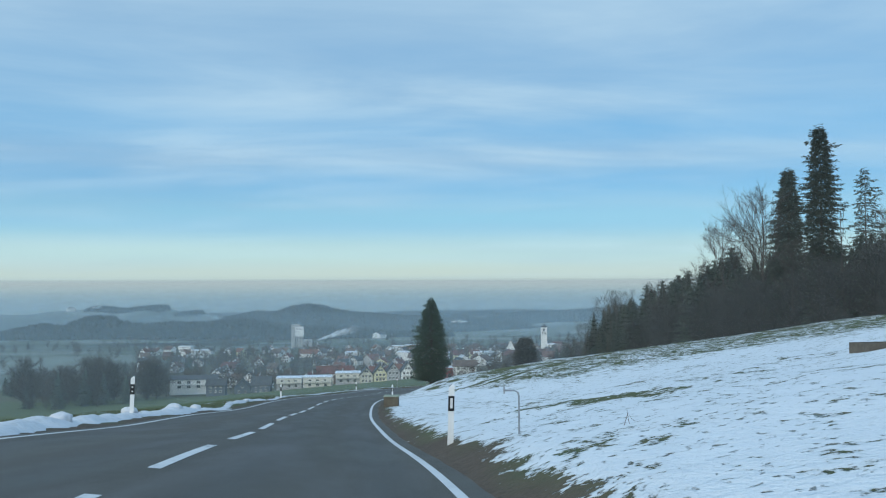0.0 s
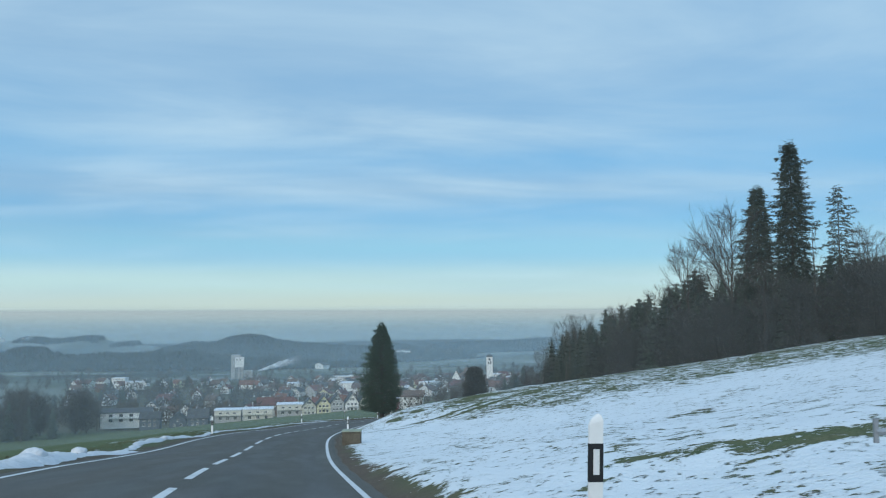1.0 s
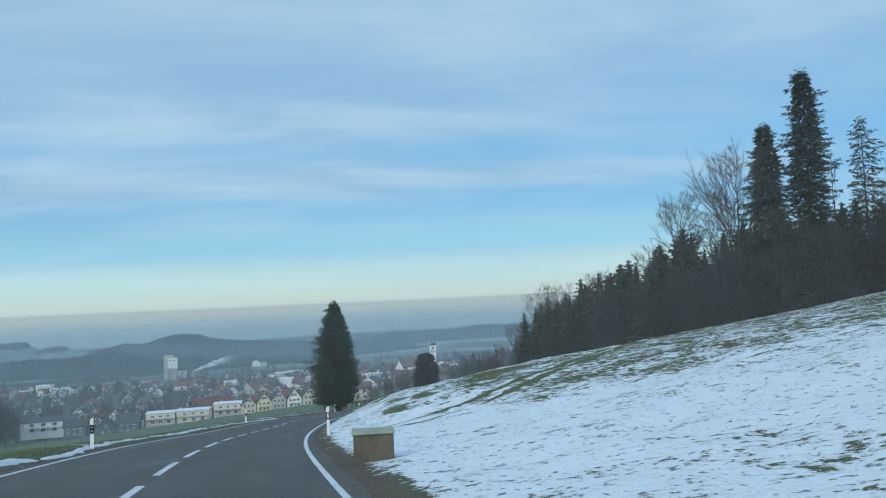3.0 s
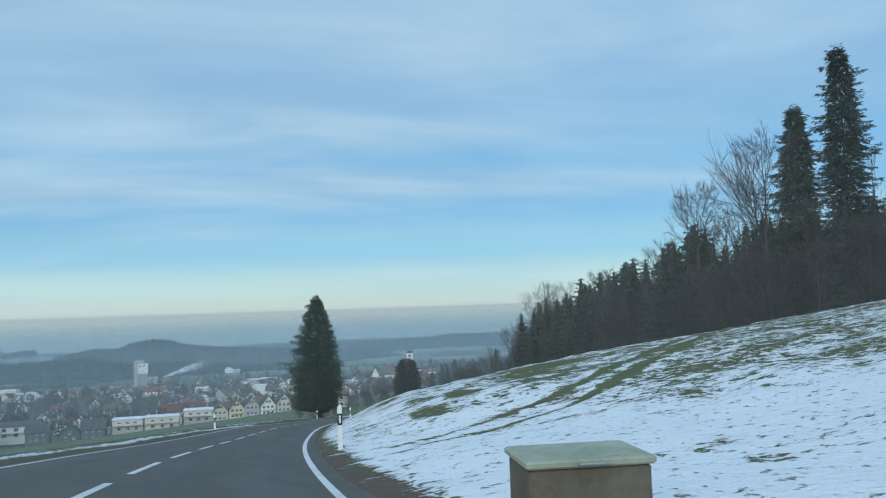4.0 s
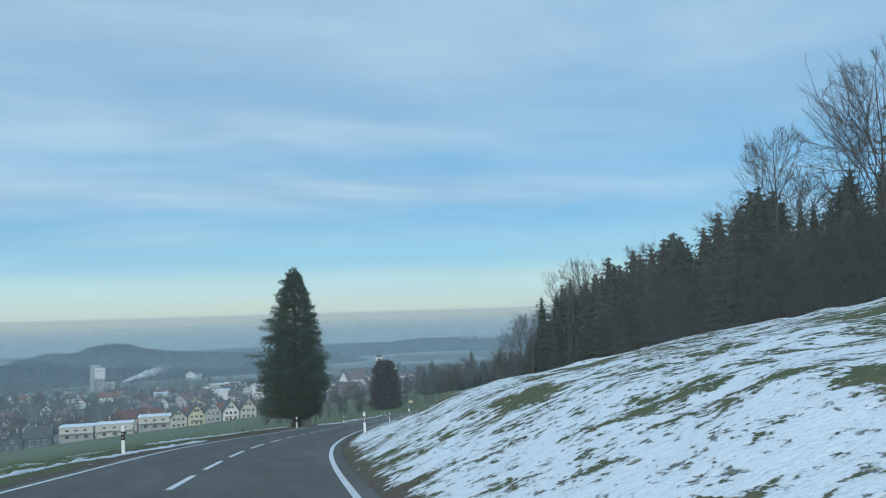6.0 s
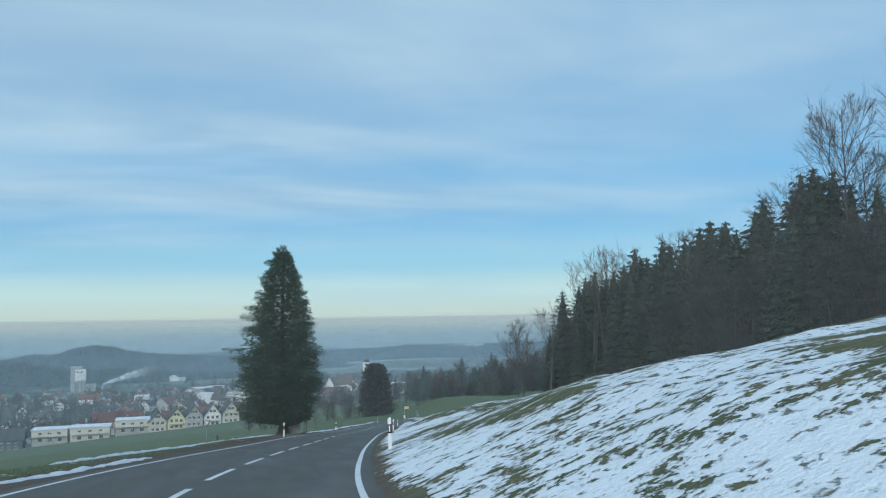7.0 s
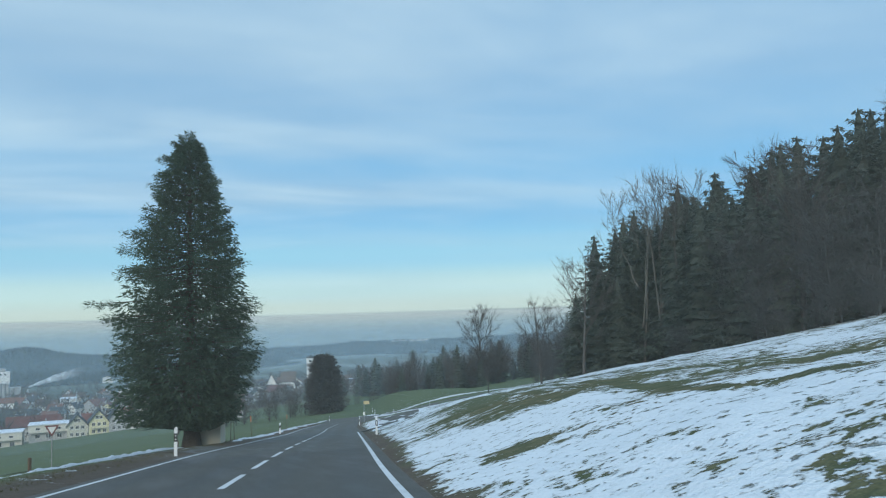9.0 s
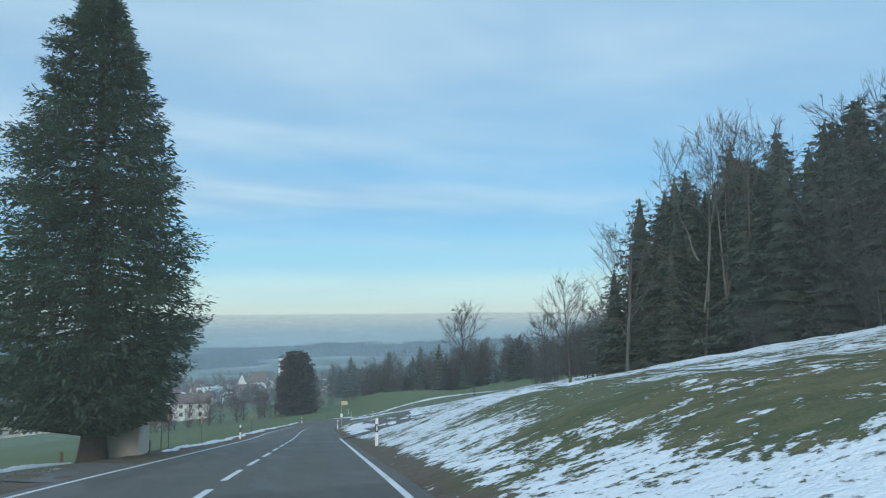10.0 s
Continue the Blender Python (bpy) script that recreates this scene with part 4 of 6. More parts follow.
def twiggy_tree(name, height, seed, limbs, twigs, reach, low, up, size, material, thick=0.012, shape=0.75, wide=1.0):
    """A leafless tree with a dense haze of fine twigs: limbs rise from the stem and carry twigs all along."""
    rng = np.random.default_rng(seed)
    tree = thing(name, 0, 0, 0)
    wood = Build()
    bend = rng.normal(0, 0.02 * height, (5, 2)).cumsum(0)
    stem = [(bend[k][0] * k / 4, bend[k][1] * k / 4, z * height) for k, z in enumerate((-0.02, 0.15, 0.4, 0.65, 0.9))]
    wood.tube(stem, [height * thick * r for r in (1.3, 1.0, 0.75, 0.45, 0.12)], 6, 0, False)
    s = low + (0.9 - low) * ((np.arange(limbs) + rng.random(limbs)) / limbs)
    u = (s - low) / (1 - low)
    R = reach * height * (np.sin(np.pi * np.clip(u, 0.02, 1) ** shape) ** 0.7 + 0.16) * (1 + 0.28 * rng.normal(0, 1, limbs).clip(-1.5, 1.5))
    az = np.arange(limbs) * 2.39996 + rng.normal(0, 0.4, limbs)
    out = np.stack([np.cos(az), np.sin(az), 0 * az], 1)
    sx = np.interp(s * height, [p[2] for p in stem], [p[0] for p in stem])
    sy = np.interp(s * height, [p[2] for p in stem], [p[1] for p in stem])
    foot = np.stack([sx, sy, s * height], 1)
    rise = R * up * rng.uniform(0.6, 1.4, limbs)
    P, A, L, W = [], [], [], []
    for k in range(limbs):
        tip = foot[k] + out[k] * R[k] + np.array([0, 0, rise[k]])
        mid = foot[k] + out[k] * R[k] * 0.55 + np.array([0, 0, rise[k] * 0.35])
        r = height * thick * 0.42 * (1 - 0.75 * u[k])
        wood.tube([tuple(foot[k]), tuple(mid), tuple(tip)], [r, r * 0.6, r * 0.15], 3, 0, False)
        t = rng.uniform(0.12, 1.0, twigs)
        line = np.where(t[:, None] < 0.55, foot[k] + (mid - foot[k]) * (t / 0.55)[:, None], mid + (tip - mid) * ((t - 0.55) / 0.45)[:, None])
        d = unit(out[k] * 0.55 + np.array([0, 0, 0.55 * up + 0.25]) + rng.normal(0, 0.6, (twigs, 3)))
        n = size * rng.uniform(0.5, 1.3, twigs) * (0.5 + 0.5 * R[k] / (reach * height))
        P.append(line), A.append(d), L.append(n), W.append(np.full(twigs, 0.022))
        # side twigs off each twig
        for q in range(3):
            g = rng.uniform(0.2, 0.95, twigs)
            P.append(line + d * (n * g)[:, None])
            A.append(unit(d + rng.normal(0, 0.55, (twigs, 3)) + np.array([0, 0, 0.2])))
            L.append(n * rng.uniform(0.35, 0.7, twigs)), W.append(np.full(twigs, 0.014))
    P, A, L, W = np.concatenate(P), np.concatenate(A), np.concatenate(L), np.concatenate(W)
    P[:, 2] = np.maximum(P[:, 2], 0.05)
    v, f = blades(P, A, L, W * size * wide, rng)
    part("trunk", wood.mesh("trunk", material, smooth=True), tree, "bare trunk and main limbs")
    part("crown", mesh_from("crown", v, f, material), tree, "leafless haze of fine twigs")
    return tree


BIG_TREE = (7.2, 168.8)
BIG_REACH = [(0.075, 3.2, 2.2), (0.10, 4.2, 2.9), (0.14, 4.9, 3.4), (0.21, 5.3, 3.8), (0.27, 5.4, 4.1), (0.38, 5.0, 4.1), (0.47, 4.8, 3.8), (0.55, 4.1, 3.65), (0.62, 3.4, 3.5), (0.70, 2.95, 3.0), (0.79, 2.25, 2.3), (0.885, 1.5, 1.5), (0.96, 0.85, 0.8), (0.99, 0.45, 0.4), (1.0, 0.2, 0.2)]
big = frond_conifer("evergreen_tree", 18.25, BIG_REACH, 420, 7, SCALE_LEAF, BARK_RED, spacing=0.26, step_leaf=0.054, size=(0.11, 0.21), slim=(0.26, 0.42), side=0.22, core=20000, core_size=(0.22, 0.42), core_reach=0.84, deep=2.3, foot=1.35, trunk=0.024, lumps=0.36, ragged=(0.64, 1.06), tips=0.1, droop=0.12, sag=(-0.06, -0.14, 0.16), tumble=0.85, wild=0.4, puffs=170)
tagged(big, "tall dense dark green evergreen beside the road", "tree")
big.matrix_basis = pose(*BIG_TREE, ground_z(*BIG_TREE), 0, 0, 0)

# the tall firs that stand out above the wood
OLD_FIR = [(0.16, 3.4), (0.3, 4.0), (0.5, 4.1), (0.65, 3.6), (0.78, 2.95), (0.88, 2.1), (0.95, 1.4), (0.985, 0.8), (1.0, 0.3)]
FIRS = [(73.9, 137.4, 30.8, 1.12, 21, 250, 0.95), (70.4, 142.5, 24.05, 1.08, 22, 210, 0.95), (78.6, 131.8, 22.6, 0.82, 23, 105, 0.1)]
for x, y, top, wide, seed, boughs, full in FIRS:
    z = ground_z(x, y)
    t = frond_conifer("fir_tree", top - z, [(a, r * wide, r * wide) for a, r in OLD_FIR], boughs, seed, NEEDLE, BARK, spacing=0.32, step_leaf=0.16, size=(0.34, 0.58), slim=(0.24, 0.38), sag=(-0.12, -0.34, 0.30), core=int(5200 * full), core_size=(0.5, 0.9), core_reach=0.5, trunk=0.011, lumps=0.34, ragged=(0.5, 1.15), inner=0.16, tumble=0.8)
    tagged(t, "tall old fir with gaps between its dark boughs", "tree", "firs above the wood")
    t.matrix_basis = pose(x, y, z, 0, 0, seed * 37)

YOUNG = [(0.03, 0.25), (0.12, 0.275), (0.3, 0.25), (0.5, 0.20), (0.7, 0.14), (0.86, 0.075), (0.95, 0.032), (1.0, 0.004)]
EDGE = [(43.5, 192), (46.5, 184), (53, 167), (61, 148), (69, 128), (78, 107), (90, 82), (104, 55)]


def along_edge(u, inward):
    """A spot on the wood's edge (u from 0 to 1), moved into the wood."""
    pts = np.array(EDGE, float)
    seg = np.hypot(*np.diff(pts, axis=0).T)
    cum = np.r_[0, np.cumsum(seg)]
    s = u * cum[-1]
    k = min(int(np.searchsorted(cum, s, "right")) - 1, len(seg) - 1)
    p = pts[k] + (pts[k + 1] - pts[k]) * (s - cum[k]) / seg[k]
    d = (pts[k + 1] - pts[k]) / seg[k]
    return p[0] - d[1] * inward, p[1] + d[0] * inward


def plant(protos, spots):
    """Copies of the prototypes at (x, y, scale, turn); the first of each kind is moved, not copied."""
    for n, (x, y, s, turn, kind) in enumerate(spots):
        proto = protos[kind]
        m = pose(x, y, ground_z(x, y) - 0.1, 0, 0, turn) @ Matrix.Scale(s, 4)
        if proto.get("placed"):
            c = copy_thing(proto, pose(0, 0, 0))
            c.matrix_basis = m
            if "placed" in c:
                del c["placed"]
        else:
            proto.matrix_basis = m
            proto["placed"] = 1
    for p in protos:
        if "placed" in p:
            del p["placed"]


def build_wood():
    rng = random.Random(5)
    H = 14.0
    slim = [(a, r * H, r * H) for a, r in YOUNG]
    firs = [frond_conifer("spruce_tree", H, slim, 150, 31 + k, NEEDLE, BARK, spacing=0.42, step_leaf=0.22, size=(0.34, 0.62), slim=(0.30, 0.46), sag=(-0.30, -0.22, 0.24), top_rise=0.45, inner=0.2, side=0.4, mass=0.42, trunk=0.012, whorls=30, lumps=0.18, ragged=(0.70, 1.12), stems=99) for k in range(3)]
    firs += [frond_conifer("spruce_tree", H, slim, 92, 41 + k, NEEDLE, BARK, spacing=0.62, step_leaf=0.40, size=(0.6, 0.95), slim=(0.30, 0.44), sag=(-0.30, -0.22, 0.24), top_rise=0.45, inner=0.25, side=0.4, mass=0.45, trunk=0.012, whorls=22, lumps=0.18, ragged=(0.70, 1.12), stems=99) for k in range(2)]
    for f in firs:
        tagged(f, "dark green spruce in a dense wood edge", "tree", "spruces of the wood")
    spots = []
    for n in range(112):
        u = ((n + rng.random()) / 112) ** 1.5
        deep = rng.random() ** 1.2 * 22 + 1.5 + 4.0 * float(step(0.25, 0.5, u))
        x, y = along_edge(u, deep)
        grow = 0.84 + 0.08 * (1 - float(step(0.4, 0.6, u))) - 0.09 * (1 - float(step(0.06, 0.18, u))) + 0.010 * deep + 0.016 * deep * (1 - float(step(0.2, 0.45, u))) + rng.uniform(-0.10, 0.12)
        near = deep < 8 and u < 0.4
        spots.append((x, y, grow, rng.random() * 360, rng.randrange(3) if near else 3 + rng.randrange(2)))
    spots += [(45.0, 190.6, 0.95, 20, 0), (44.0, 193.0, 0.6, 80, 1), (46.6, 188.4, 0.8, 140, 2), (48.2, 189.0, 1.0, 200, 0), (50.5, 186.5, 1.02, 10, 1), (45.6, 187.6, 0.62, 70, 1), (47.4, 190.8, 0.98, 300, 2), (49.4, 188.0, 0.9, 110, 2), (51.8, 185.0, 0.95, 220, 0), (52.6, 187.6, 1.05, 40, 1), (54.5, 183.0, 1.0, 75, 2), (53.6, 190.0, 1.1, 12, 3)]
    plant(firs, spots)
    ROUND = "leafless broadleaf tree with a fine twiggy crown"
    for x, y, tall, low, wide, limbs, seed in ((66.4, 144.2, 27.0, 0.34, 0.30, 40, 51), (64.8, 160.4, 25.6, 0.42, 0.18, 28, 52), (60.9, 164.0, 18.6, 0.4, 0.2, 22, 53)):
        t = crown_tree("bare_tree", tall, seed, low, wide, int(limbs * 1.25), 9, 8, TWIG, centre=0.64, arch=0.36, thick=0.009, twig=0.017, fine=2)
        tagged(t, ROUND, "tree", "bare trees of the wood")
        t.matrix_basis = pose(x, y, ground_z(x, y) - 0.1, 0, 0, seed * 40)
    snag = crown_tree("bare_tree", 22.4, 57, 0.68, 0.06, 7, 3, 3, TWIG, thick=0.011, centre=0.8, arch=0.3, up=0.7, fine=2, twig=0.026)
    tagged(snag, "nearly branchless dead tree above the wood", "tree", "bare trees of the wood")
    snag.matrix_basis = pose(76.4, 135.1, ground_z(76.4, 135.1), 0, 0, 20)
    beech = [crown_tree("bare_tree", 15, 151 + k, 0.35, 0.22, 24, 6, 5, TWIG, centre=0.66, arch=0.4, fine=2, twig=0.018) for k in range(2)]
    for b in beech:
        tagged(b, ROUND, "tree", "bare trees of the wood")
    spots = [(84, 131, 1.2, 80, 1), (62, 178, 0.98, 10, 0), (74, 168, 1.5, 200, 1), (58, 183, 1.2, 130, 1), (70, 153, 1.45, 300, 0), (55.5, 175, 1.08, 77, 0), (68, 136, 1.1, 30, 1), (77, 122, 1.2, 160, 0)]
    plant(beech, spots)
    poles = [crown_tree("bare_tree", 15, 61 + k, 0.58, 0.19, 26, 5, 6, PALE_BARK, stems=3, splay=0.09, centre=0.74, arch=0.25, up=0.55, thick=0.0065, fine=2, twig=0.015) for k in range(2)]
    for b in poles:
        tagged(b, "slender pale-stemmed leafless tree with upswept branches", "tree", "bare trees of the wood")
    plant(poles, [(46.9, 185.6, 1.06, 0, 0), (48.3, 184.6, 1.14, 140, 1), (49.6, 183.6, 1.12, 200, 0)])
    lone = [crown_tree("bare_tree", 12, 64, 0.22, 0.24, 26, 6, 6, TWIG, centre=0.55, arch=0.45, up=0.3, stems=2, splay=0.08, fine=2, twig=0.016)]
    tagged(lone[0], "leafless tree leaning out from the wood edge", "tree", "bare trees of the wood")
    plant(lone, [(42.3, 188.6, 0.98, 200, 0), (40.2, 193.5, 0.72, 20, 0)])
    thicket = [twiggy_tree("bare_tree", 11, 65 + k, 32, 12, 0.19, 0.04, 0.9, 1.35, BRUSH, 0.010, wide=1.3) for k in range(4)]
    for b in thicket:
        tagged(b, "slim leafless tree in a dense grey-brown thicket", "tree", "thicket trees of the wood edge")
    spots = []
    for n in range(150):
        u = 0.10 + 0.90 * (n + rng.random()) / 150
        deep = rng.random() ** 1.4 * 12 + 0.5
        x, y = along_edge(u, deep)
        spots.append((x, y, rng.uniform(0.72, 1.05) + 0.02 * deep + 0.10 * float(step(0.2, 0.4, u)), rng.random() * 360, rng.randrange(4)))
    for n in range(24):
        u = (n + rng.random()) / 24
        spots.append((46 + 26 * u + rng.uniform(-2, 5), 196 + 68 * u + rng.uniform(-3, 3), rng.uniform(0.42, 0.72), rng.random() * 360, rng.randrange(4)))
    plant(thicket, spots)
    bushes = [twiggy_tree("shrub", 4.0, 71 + k, 26, 9, 0.34, 0.02, 1.0, 0.9, BRUSH, 0.010) for k in range(3)]
    for b in bushes:
        tagged(b, "bare brown brushwood along the wood edge", "shrub", "brush of the wood edge")
    spots = []
    for n in range(110):
        u = (n + rng.random()) / 110
        x, y = along_edge(u, rng.random() * 6 - 1.0)
        spots.append((x, y, rng.uniform(0.45, 1.1), rng.random() * 360, rng.randrange(3)))
    plant(bushes, spots)


build_wood()

# ---- roadside things ----
def snow_bank(name, y0, y1, d, wide, tall, seed, full=0.55, course=None):
    """Snow thrown up by the plough: a lumpy ridge with an uneven edge."""
    ys = np.arange(y0, y1, 0.16)
    n, m = len(ys), 11
    t = np.linspace(-1, 1, m)
    keep = np.clip(full + 0.15 + 0.30 * lattice(ys, ys * 0, 6.1, seed) + 0.22 * lattice(ys, ys * 0, 2.3, seed + 7) + 0.20 * lattice(ys, ys * 0, 0.8, seed + 1), 0.0, 1.5)
    ends = step(0, 2.0, ys - y0) * step(0, 3.0, y1 - ys)
    mid = d + 0.35 * lattice(ys, ys * 0, 6, seed + 2)
    half = wide * (0.45 + 0.55 * keep) * 0.5
    D = mid[:, None] + half[:, None] * t[None]
    D = D + 0.10 * lattice(np.repeat(ys, m) * 1.0, D.ravel(), 0.5, seed + 3).reshape(n, m)
    a = heading(ys)[:, None]
    X = line_x(ys)[:, None] + (D - HALF) / np.cos(a)
    Y = np.repeat(ys[:, None], m, 1)
    if course is not None:
        X, Y = course(Y), Y + D
    rise = tall * (keep * ends)[:, None] * (1 - np.abs(t[None]) ** 2.2) * (0.75 + 0.42 * lattice(X.ravel(), Y.ravel(), 0.7, seed + 4).reshape(n, m) + 0.28 * lattice(X.ravel(), Y.ravel(), 0.28, seed + 5).reshape(n, m))
    Z = np.maximum(land(X.ravel(), Y.ravel()).reshape(n, m), road_z(Y) + camber(Y, D)) - 0.05 + rise + 0.04 * (keep > 0.3)[:, None] * (1 - np.abs(t[None]))
    v = np.stack([X, Y, Z], 2).reshape(-1, 3)
    i = (np.arange(n - 1)[:, None] * m + np.arange(m - 1)[None]).ravel()
    return tagged(new(name, mesh_from(name, v, np.stack([i, i + 1, i + 1 + m, i + m], 1), SNOW, True)), "dirty white ploughed snow heaped along the verge", "snow bank", kind="stuff")


snow_bank("snow_bank", -14, 37, -4.15, 1.0, 0.17, 40, 0.70)
snow_bank("snow_bank", 34, 64, -4.25, 0.6, 0.12, 47, 0.72)
snow_bank("snow_bank", 61, 118, -4.5, 0.40, 0.07, 49, 0.95)
snow_bank("snow_bank", 114, 166, -6.6, 0.26, 0.06, 53, 1.1)
snow_bank("snow_bank", 172, 290, -4.9, 0.6, 0.12, 61, 0.7)
snow_bank("snow_bank", 206, 224, 5.6, 2.6, 0.5, 66)
snow_bank("snow_bank", 302, 332, 9.0, 2.2, 0.35, 69, 0.6, lower_bend)
snow_bank("snow_bank", 300, 326, -9.5, 1.6, 0.3, 70, 0.6, lower_bend)


def lump(name, x, y, r, seed, label):
    rng = random.Random(seed)
    me = bpy.data.meshes.new(name)
    bm = bmesh.new()
    bmesh.ops.create_icosphere(bm, subdivisions=3, radius=r)
    for v in bm.verts:
        v.co *= 1 + 0.22 * noise.noise(v.co * (1.6 / r) + Vector((seed, 0, 0)))
        v.co.z *= 0.62
    for f in bm.faces:
        f.smooth = True
    bm.to_mesh(me)
    bm.free()
    me.materials.append(SNOW)
    ob = tagged(new(name, me), label, "snow lump", "lumps of ploughed snow")
    ob.matrix_basis = pose(x, y, ground_z(x, y) + r * 0.25, 0, 0, rng.random() * 360)


for k, (y, d, r) in enumerate([(26, -4.4, 0.34), (31, -4.5, 0.24), (20, -4.6, 0.26), (46, -4.5, 0.20), (13, -4.5, 0.28)]):
    lump("snow_lump", *road_point(y, d), r, k + 3, "rounded lump of old ploughed snow on the verge")


def build_grit_box():
    x, y = 4.27, 46.0
    ob = thing("grit_box", x, y, ground_z(x, y) - 0.09, -math.degrees(float(heading(y))) - 6, "weathered concrete grit box with a mossy green lid", "grit box")
    body = Build().box(-0.45, 0.45, 0.02, 0.72, -0.05, 0.68, 0, 0.02)
    part("body", body.mesh("body", GRIT_STONE), ob)
    lid = part("lid", Build().box(-0.48, 0.48, -0.01, 0.75, 0.68, 0.74, 0, 0.015).mesh("lid", MOSSY), ob, "flat overhanging lid, green with algae")
    part("handle", Build().tube([(-0.10, 0.0, 0.71), (-0.10, -0.04, 0.71), (0.10, -0.04, 0.71), (0.10, 0.0, 0.71)], [0.009] * 4, 6).mesh("handle", STEEL), lid, "small steel handle")


def build_trough():
    x, y = 21.75, 20.8
    ob = thing("water_trough", x, y, ground_z(x, y) - 0.36, 12, "low brown stone trough on the snowy slope", "trough")
    b = Build()
    b.box(-1.3, 1.3, -0.35, -0.25, 0, 0.5).box(-1.3, 1.3, 0.25, 0.35, 0, 0.5).box(-1.3, -1.2, -0.25, 0.25, 0, 0.5).box(1.2, 1.3, -0.25, 0.25, 0, 0.5).box(-1.2, 1.2, -0.25, 0.25, 0, 0.3)
    part("basin", b.mesh("basin", STONE), ob)


def build_hook_stake():
    x, y = 8.2, 8.1
    ob = thing("marker_pole", x, y, ground_z(x, y) - 0.32, -10, "thin grey metal pole with a hooked top in snow", "pole")
    part("shaft", Build().tube([(0, 0, -0.3), (0, 0, 0.98), (-0.02, 0, 1.05), (-0.08, 0, 1.08), (-0.26, 0, 1.08)], [0.017] * 5, 7).mesh("shaft", STEEL), ob)
    part("tag", Build().box(-0.272, -0.248, -0.010, 0.010, 1.02, 1.15, 0).mesh("tag", STEEL), ob, "small upright metal tag")


def build_yield_sign():
    x, y = 0.2, 166.1
    ob = thing("yield_sign", x, y, ground_z(x, y), 8, "triangular give-way sign with red border on a steel pole", "road sign")
    part("pole", Build().tube([(0, 0, -0.3), (0, 0, 2.2)], [0.03, 0.03], 8).mesh("pole", STEEL), ob)

    def tri(s, y0, y1):
        c = 2.0
        return Build().prism([(-s, c + s * 0.577), (0, c - s * 1.155), (s, c + s * 0.577)], y0, y1)

    border = part("border", tri(0.34, -0.055, -0.035).mesh("border", RED), ob, "dull red triangular border")
    part("panel", tri(0.215, -0.060, -0.0555).mesh("panel", WHITE_PLASTIC), border, "white triangular field")
    for z in (1.78, 2.15):
        part("clamp", Build().box(-0.05, 0.05, -0.035, 0.04, z, z + 0.05).mesh("clamp", STEEL), ob)


def build_chamber():
    x, y = 8.0, 170.3
    ob = thing("concrete_chamber", x, y, ground_z(x, y) - 0.1, -math.degrees(float(heading(y))), "beige concrete service chamber under the evergreen", "chamber")
    part("plinth", Build().box(-0.98, 0.98, -0.9, 0.9, -0.2, 0.2, 0, 0.02).mesh("plinth", CONCRETE), ob, "stained concrete plinth")
    part("body", Build().box(-1.05, 1.05, -0.97, 0.97, 0.2, 1.66, 0, 0.05).mesh("body", CONCRETE), ob)
    part("lid", Build().box(-1.12, 1.12, -1.04, 1.04, 1.66, 1.78, 0, 0.03).mesh("lid", CONCRETE), ob, "flat concrete lid")


def build_bus_stop():
    x, y = 37.6, 262.0
    ob = thing("bus_stop_sign", x, y, ground_z(x, y), -14, "yellow bus stop panel on a tall grey pole", "bus stop sign")
    part("pole", Build().tube([(0, 0, -0.3), (0, 0, 3.7)], [0.045, 0.04], 8).mesh("pole", STEEL), ob)
    part("panel", Build().box(-0.06, 0.92, -0.05, 0.05, 3.05, 3.62, 0, 0.02).mesh("panel", YELLOW), ob, "yellow enamel panel")
    part("roof", Build().box(-0.1, 0.98, -0.12, 0.12, 3.64, 3.70, 0, 0.015).mesh("roof", ROOFS["dark"]), ob, "thin dark cover strip")
    part("timetable", Build().box(-0.18, 0.18, -0.07, -0.045, 1.2, 1.75).mesh("timetable", WHITE_PLASTIC), ob, "pale timetable case")


def build_stakes():
    first = None
    for k, (y, d, h) in enumerate([(174.5, -5.1, 1.9), (177, -5.2, 1.9), (196, -6.2, 1.7), (236, -6.0, 1.7)]):
        x, yy = road_point(y, d)
        m = pose(x, yy, ground_z(x, yy), 2 * math.sin(k), 2 * math.cos(k * 2), 0)
        if first is None:
            first = thing("snow_stake", 0, 0, 0, 0, "thin wooden snow stake with a faded orange top", "stake", "snow stakes along the verge")
            part("shaft", Build().tube([(0, 0, -0.2), (0, 0, 1.35)], [0.025, 0.022], 7).mesh("shaft", WALLS["brown"]), first)
            part("top", Build().tube([(0, 0, 1.35), (0, 0, 1.9)], [0.035, 0.035], 7).mesh("top", ORANGE), first, "orange painted top")
            first.matrix_basis = m
        else:
            copy_thing(first, m)
    posts = None
    for k, (y, d) in enumerate([(173.0, -5.3), (165.5, -6.6), (150.5, -8.6)]):
        x, yy = road_point(y, d)
        m = pose(x, yy, ground_z(x, yy), 3 * math.sin(k), 3 * math.cos(k * 2), 20 * k)
        if posts is None:
            posts = thing("wooden_post", 0, 0, 0, 0, "short dark weathered wooden post at the verge", "post", "wooden posts")
            part("shaft", Build().box(-0.05, 0.05, -0.05, 0.05, -0.2, 0.5, 0, 0.012).mesh("shaft", WALLS["brown"]), posts)
            posts.matrix_basis = m
        else:
            copy_thing(posts, m)


